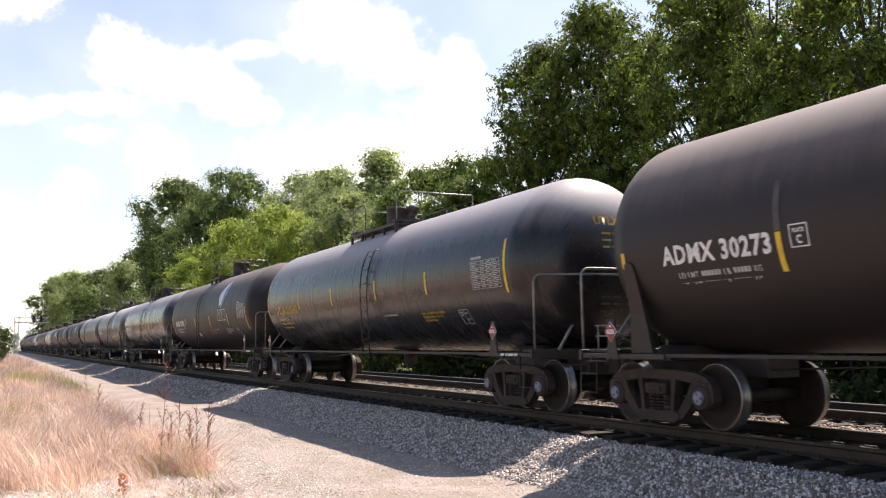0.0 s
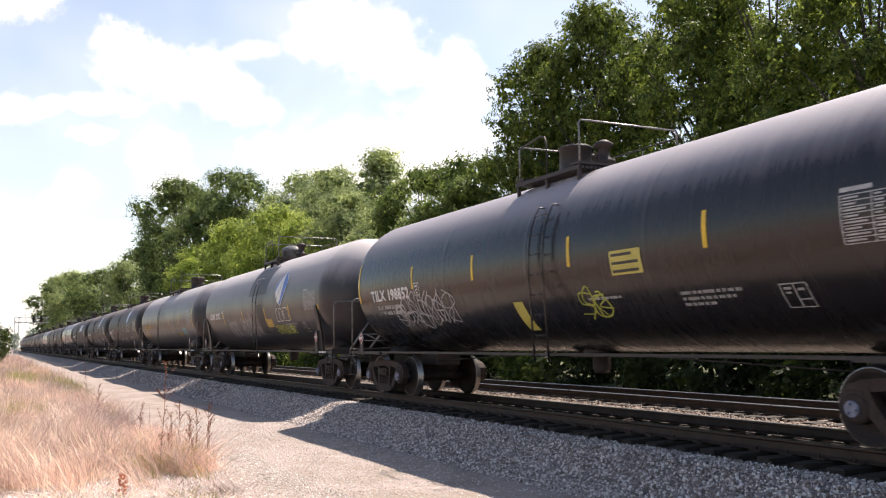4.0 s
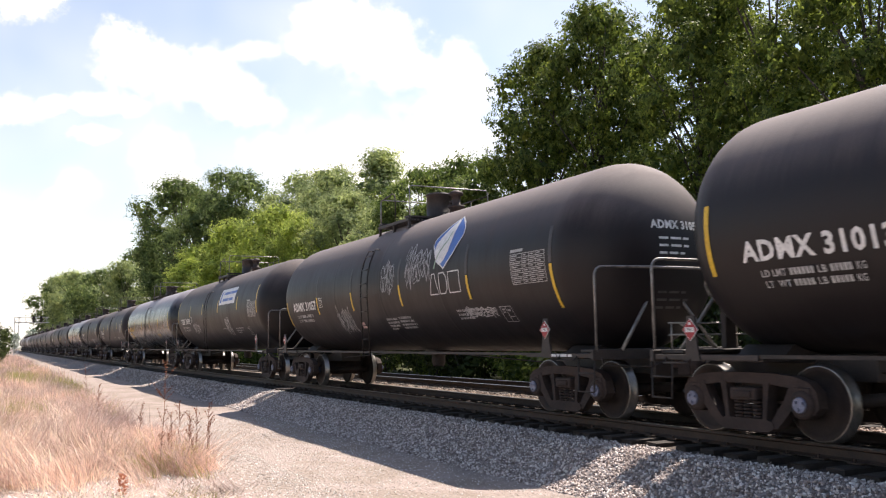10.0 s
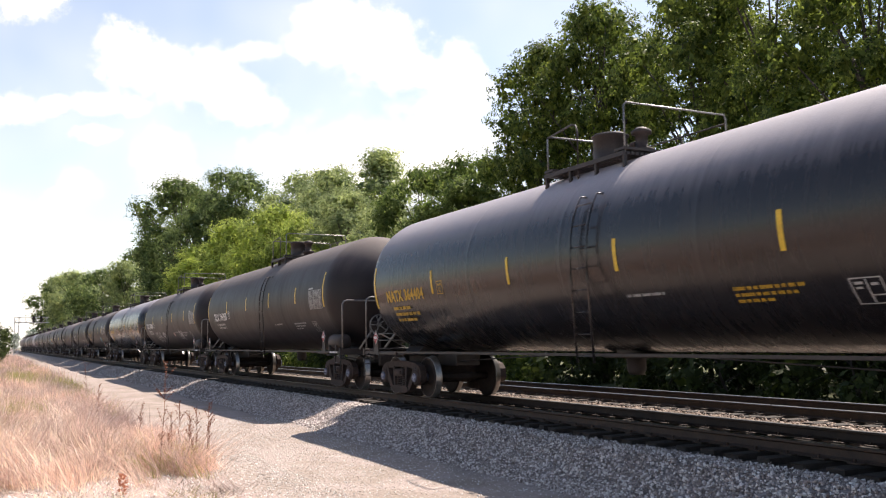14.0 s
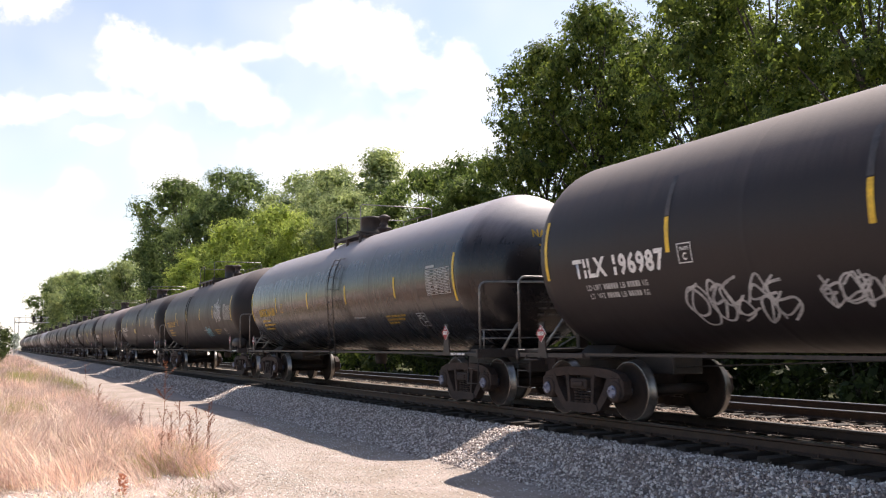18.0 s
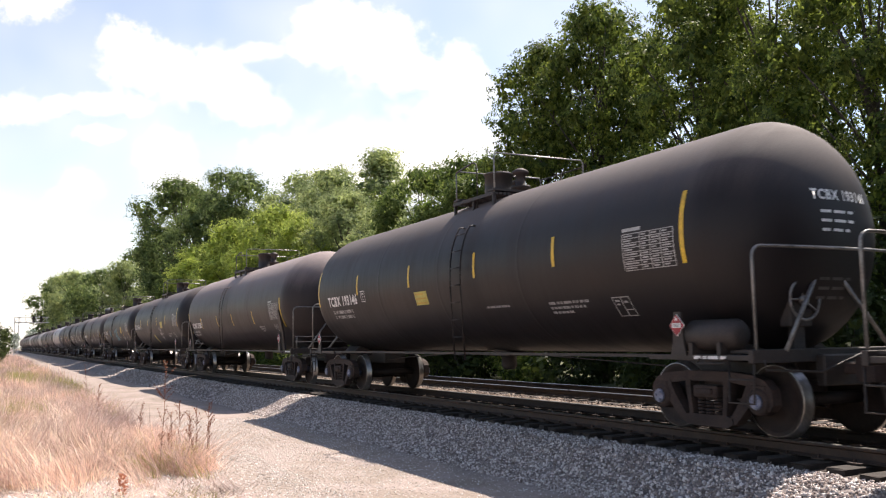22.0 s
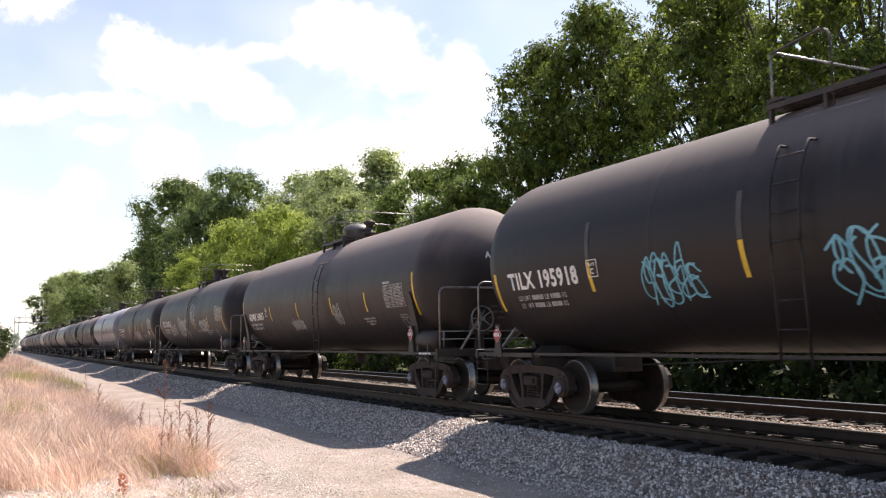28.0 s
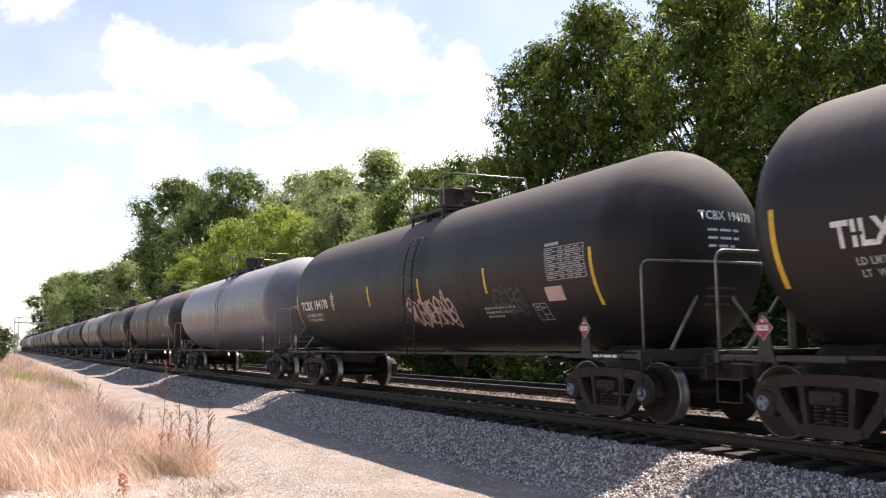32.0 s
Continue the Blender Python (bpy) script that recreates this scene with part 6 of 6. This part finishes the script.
# ---- loose stones ----
def stones(seed, n, xr, yr, size, material, fine, lift=0.3, dense=1.0):
    """Angular stones strewn on the ground."""
    g = np.random.RandomState(seed)
    bm = bmesh.new()
    bmesh.ops.create_cube(bm, size=1.5) if fine else bmesh.ops.create_icosphere(bm, subdivisions=1, radius=1.0)
    if not fine:
        bm.clear()
        top, low = bm.verts.new((0, 0, 1)), bm.verts.new((0, 0, -1))
        ring = [bm.verts.new((math.cos(a), math.sin(a), 0)) for a in (0, 1.57, 3.14, 4.71)]
        for i in range(4):
            bm.faces.new((ring[i], ring[(i + 1) % 4], top))
            bm.faces.new((ring[(i + 1) % 4], ring[i], low))
        bm.verts.index_update()
    bmesh.ops.triangulate(bm, faces=bm.faces[:])
    bv = np.array([v.co[:] for v in bm.verts])
    bf = np.array([[v.index for v in f.verts] for f in bm.faces])
    bm.free()
    x = xr[1] - (xr[1] - xr[0]) * g.uniform(0, 1, n) ** dense
    y = g.uniform(yr[0], yr[1], n)
    s = size * g.uniform(0.55, 1.35, n)
    z = np.array([ground_z(a, b) for a, b in zip(x, y)]) + s * g.uniform(-0.1, lift, n)
    q = g.normal(size=(n, 4))
    q /= np.linalg.norm(q, axis=1)[:, None]
    w, i, j, k = q.T
    R = np.stack([1 - 2 * (j * j + k * k), 2 * (i * j - k * w), 2 * (i * k + j * w), 2 * (i * j + k * w), 1 - 2 * (i * i + k * k), 2 * (j * k - i * w), 2 * (i * k - j * w), 2 * (j * k + i * w), 1 - 2 * (i * i + j * j)], 1).reshape(n, 3, 3)
    jit = bv[None] * (1 + g.uniform(-0.5, 0.3, (n, len(bv), 1))) * g.uniform(0.6, 1.2, (n, 1, 3))
    v = np.einsum("nij,nvj->nvi", R, jit) * s[:, None, None] * 0.5 + np.stack([x, y, z], 1)[:, None]
    f = bf[None] + (np.arange(n) * len(bv))[:, None, None]
    return fast_mesh("stones", v.reshape(-1, 3), f.reshape(-1, 3), material)


tagged(new("ballast_stones", stones(1, 56000, (-32, -5.5), (-3.0, -1.3), 0.048, M_STONE, False, 0.35, 0.9)), "crushed grey limestone ballast on the shoulder", "ballast", kind="stuff")
tagged(new("track_stones", stones(2, 18000, (-42, -4.5), (0.85, 3.1), 0.052, M_RUSTY, False, 0.4)), "grey ballast between and beside the ties", "ballast", kind="stuff")
tagged(new("far_ballast_stones", stones(3, 13000, (-70, -32), (-3.0, -1.42), 0.065, M_STONE, False, 0.4)), "crushed grey limestone ballast on the shoulder", "ballast", kind="stuff")
tagged(new("lane_gravel", stones(4, 26000, (-24, -8), (-7.4, -2.6), 0.024, M_PEBBLE, False, 0.05, 0.75)), "small tan and white gravel on the lane", "gravel", kind="stuff")
tagged(new("soil_gravel", stones(5, 11000, (-16, -8.6), (-9.9, -5.4), 0.03, M_PEBBLE, False, 0.02, 0.8)), "loose pale gravel over the soil", "gravel", kind="stuff")


# a small red-leaved plant by the lane
red_spots = [(0.035 * math.cos(k * 2.4), 0.035 * math.sin(k * 2.4), 0.03 + 0.022 * k, 0.035) for k in range(11)]
rl = leaf_cloud(91, red_spots, 9, 0.045, 1.0)
red = tagged(new("red_weed", fast_mesh("red_weed", rl, np.arange(len(rl)).reshape(-1, 4), leaf_material("orange_red_leaves", (0.5, 0.18, 0.12), (0.75, 0.38, 0.28), 0.4))), "small weed with orange-red leaves on bare soil", "weed")
red.location = (-11.5, -8.1, ground_z(-11.5, -8.1))


# ---- clouds ----
CLOUD_FAR = 2600.0
PER = CLOUD_FAR / 1571.5
SKY_POSE = look(EYE, AIM, -0.831)


def cloud_material(name, puffs, soft, seed, thick=1.0, fine=8):
    """Bright sunlit vapour that thins out towards its billowing edge."""
    m = bpy.data.materials.new(name)
    m.use_nodes = True
    t = m.node_tree
    t.nodes.clear()
    out = t.nodes.new("ShaderNodeOutputMaterial")
    tc = t.nodes.new("ShaderNodeTexCoord")
    nz = t.nodes.new("ShaderNodeTexNoise")
    nz.inputs["Scale"].default_value, nz.inputs["Detail"].default_value, nz.inputs["Roughness"].default_value = (0.022 if fine > 3 else 0.004) / PER, fine, 0.6
    mp = t.nodes.new("ShaderNodeMapping")
    mp.inputs["Location"].default_value = (seed * 311.0, seed * 97.0, 0)
    t.links.new(tc.outputs["Object"], mp.inputs["Vector"])
    t.links.new(mp.outputs["Vector"], nz.inputs["Vector"])
    last = None
    for px, py, rx, ry in puffs:
        e = t.nodes.new("ShaderNodeMapping")
        e.vector_type = "TEXTURE"
        e.inputs["Location"].default_value = (px * PER, py * PER, 0)
        e.inputs["Scale"].default_value = (rx * PER, ry * PER, 1)
        t.links.new(tc.outputs["Object"], e.inputs["Vector"])
        d = t.nodes.new("ShaderNodeVectorMath")
        d.operation = "LENGTH"
        t.links.new(e.outputs["Vector"], d.inputs[0])
        v = t.nodes.new("ShaderNodeMath")
        v.operation = "SUBTRACT"
        v.inputs[0].default_value = 1.0
        t.links.new(d.outputs["Value"], v.inputs[1])
        if last is None:
            last = v.outputs[0]
        else:
            mx = t.nodes.new("ShaderNodeMath")
            mx.operation = "SMOOTH_MAX"
            mx.inputs[2].default_value = 0.15
            t.links.new(last, mx.inputs[0])
            t.links.new(v.outputs[0], mx.inputs[1])
            last = mx.outputs[0]
    add = t.nodes.new("ShaderNodeMath")
    add.operation = "MULTIPLY_ADD"
    add.inputs[1].default_value = 1.5
    t.links.new(nz.outputs["Fac"], add.inputs[0])
    t.links.new(last, add.inputs[2])
    rng = t.nodes.new("ShaderNodeMapRange")
    rng.interpolation_type = "SMOOTHSTEP"
    rng.inputs["To Max"].default_value = thick
    rng.inputs["From Min"].default_value, rng.inputs["From Max"].default_value = 0.92 - soft * 0.3, 0.92 + soft
    t.links.new(add.outputs[0], rng.inputs["Value"])
    em = t.nodes.new("ShaderNodeEmission")
    em.inputs["Color"].default_value, em.inputs["Strength"].default_value = (1.0, 0.985, 0.97, 1), 0.85
    tr = t.nodes.new("ShaderNodeBsdfTransparent")
    ms = t.nodes.new("ShaderNodeMixShader")
    t.links.new(rng.outputs["Result"], ms.inputs["Fac"])
    t.links.new(tr.outputs["BSDF"], ms.inputs[1])
    t.links.new(em.outputs["Emission"], ms.inputs[2])
    t.links.new(ms.outputs["Shader"], out.inputs["Surface"])
    return m


CLOUDS = []


def cloud(x0, y0, x1, y1, puffs, soft, dx, dy, seed, label, back=0.0, thick=1.0, fine=8):
    """A bank of cloud far off; its outline is given in steps of a thousandth of the view, from the middle."""
    cx, cy = (x0 + x1) / 2, (y0 + y1) / 2
    w, h = (x1 - x0) / 2 * PER, (y1 - y0) / 2 * PER
    me = quick_mesh("cloud", [(-w, -h, 0), (w, -h, 0), (w, h, 0), (-w, h, 0)], [(0, 1, 2, 3)], cloud_material("cloud_vapour", [(a - cx, b - cy, c, d) for a, b, c, d in puffs], soft, seed, thick, fine))
    ob = tagged(new("cloud", me), label, "cloud", "summer clouds", "structure")
    k = 1 + back / CLOUD_FAR
    ob.matrix_basis = SKY_POSE @ pose(cx * PER * k, cy * PER * k, -CLOUD_FAR - back)
    CLOUDS.append((ob, cx * PER * k, cy * PER * k, back, dx * PER, dy * PER))


cloud(-700, 190, -260, 470, [(-575, 345, 70, 75), (-520, 320, 80, 60), (-440, 305, 95, 65), (-380, 270, 80, 50), (-340, 245, 60, 40)], 0.55, 24, 0, 1, "white cumulus cloud in a hazy summer sky")
cloud(-330, 190, 140, 520, [(-210, 410, 80, 50), (-150, 380, 120, 75), (-100, 340, 110, 70), (30, 330, 55, 55), (-250, 365, 50, 40)], 0.55, 8, -11, 2, "white cumulus cloud in a hazy summer sky", 20)
cloud(-480, -20, 220, 360, [(-60, 160, 260, 110), (20, 270, 90, 80), (-180, 120, 180, 80), (-290, 170, 90, 50)], 0.9, 10, -8, 3, "broad pale cloud bank low in the sky", 40)
cloud(-860, 180, -640, 320, [(-770, 250, 75, 34), (-700, 255, 45, 25)], 0.55, 22, 0, 4, "small white cloud in a hazy summer sky", 60)
cloud(-720, 160, -480, 320, [(-610, 258, 85, 26), (-560, 250, 50, 20)], 0.55, 22, 0, 5, "small flat white cloud in a hazy summer sky", 80)
cloud(-720, 140, -520, 260, [(-625, 204, 55, 22)], 0.5, 22, 0, 6, "small flat white cloud in a hazy summer sky", 100)
cloud(-620, 40, -400, 260, [(-505, 160, 65, 70), (-480, 110, 60, 50)], 0.8, 18, 0, 7, "faint white cloud in a hazy summer sky", 120)
cloud(-900, 370, -620, 520, [(-750, 430, 80, 42), (-710, 445, 50, 30)], 0.55, 26, 0, 8, "small white cloud in a hazy summer sky", 140)
cloud(-420, 300, -260, 420, [(-340, 352, 60, 24)], 0.7, 12, -6, 9, "thin wisp of white cloud", 160)
cloud(-780, 40, -560, 180, [(-655, 110, 45, 40), (-690, 85, 40, 30)], 1.0, 18, 0, 10, "faint white cloud in a hazy summer sky", 180)
cloud(-1250, -260, 700, 800, [(-300, -100, 1500, 520), (-400, 100, 1800, 900), (-800, -160, 900, 330)], 3.0, 10, 0, 11, "thin bright veil of summer haze", 300, 0.7, 2)
cloud(-1250, -260, -150, 140, [(-780, -160, 520, 250)], 1.2, 10, 0, 12, "pale haze low over the line", 280, 0.9, 2)


def motions():
    """The train rolls past and slows a little, its wheels turn with it, and the clouds drift."""
    for c in CARS:
        x = c.location.x
        rows = []
        for t in np.linspace(0.0, 32.0, 33 if x < BEND + 12 else 17):
            lx, ly, rz = line_at(x + rolled(t), 0.0)
            rows.append((float(t), pose(lx, ly, 0, 0, 0, rz)))
        walk(c, rows)
    lead = {}
    for k, w in WHEELSETS:
        if k not in lead:
            walk(w, [(f / 30.0, pose(k * 0.889, 0, 0.457) @ Matrix.Rotation(rolled(f / 30.0) / 0.457, 4, "Y")) for f in range(961)])
            lead[k] = w
        else:
            w.rotation_mode = "QUATERNION"
            w.animation_data_create()
            w.animation_data.action = lead[k].animation_data.action
            w.animation_data.action_slot = lead[k].animation_data.action_slot
    for ob, x, y, back, dx, dy in CLOUDS:
        walk(ob, [(t, SKY_POSE @ pose(x + dx * t / 32.0, y + dy * t / 32.0, -CLOUD_FAR - back)) for t in (0.0, 16.0, 32.0)])


motions()
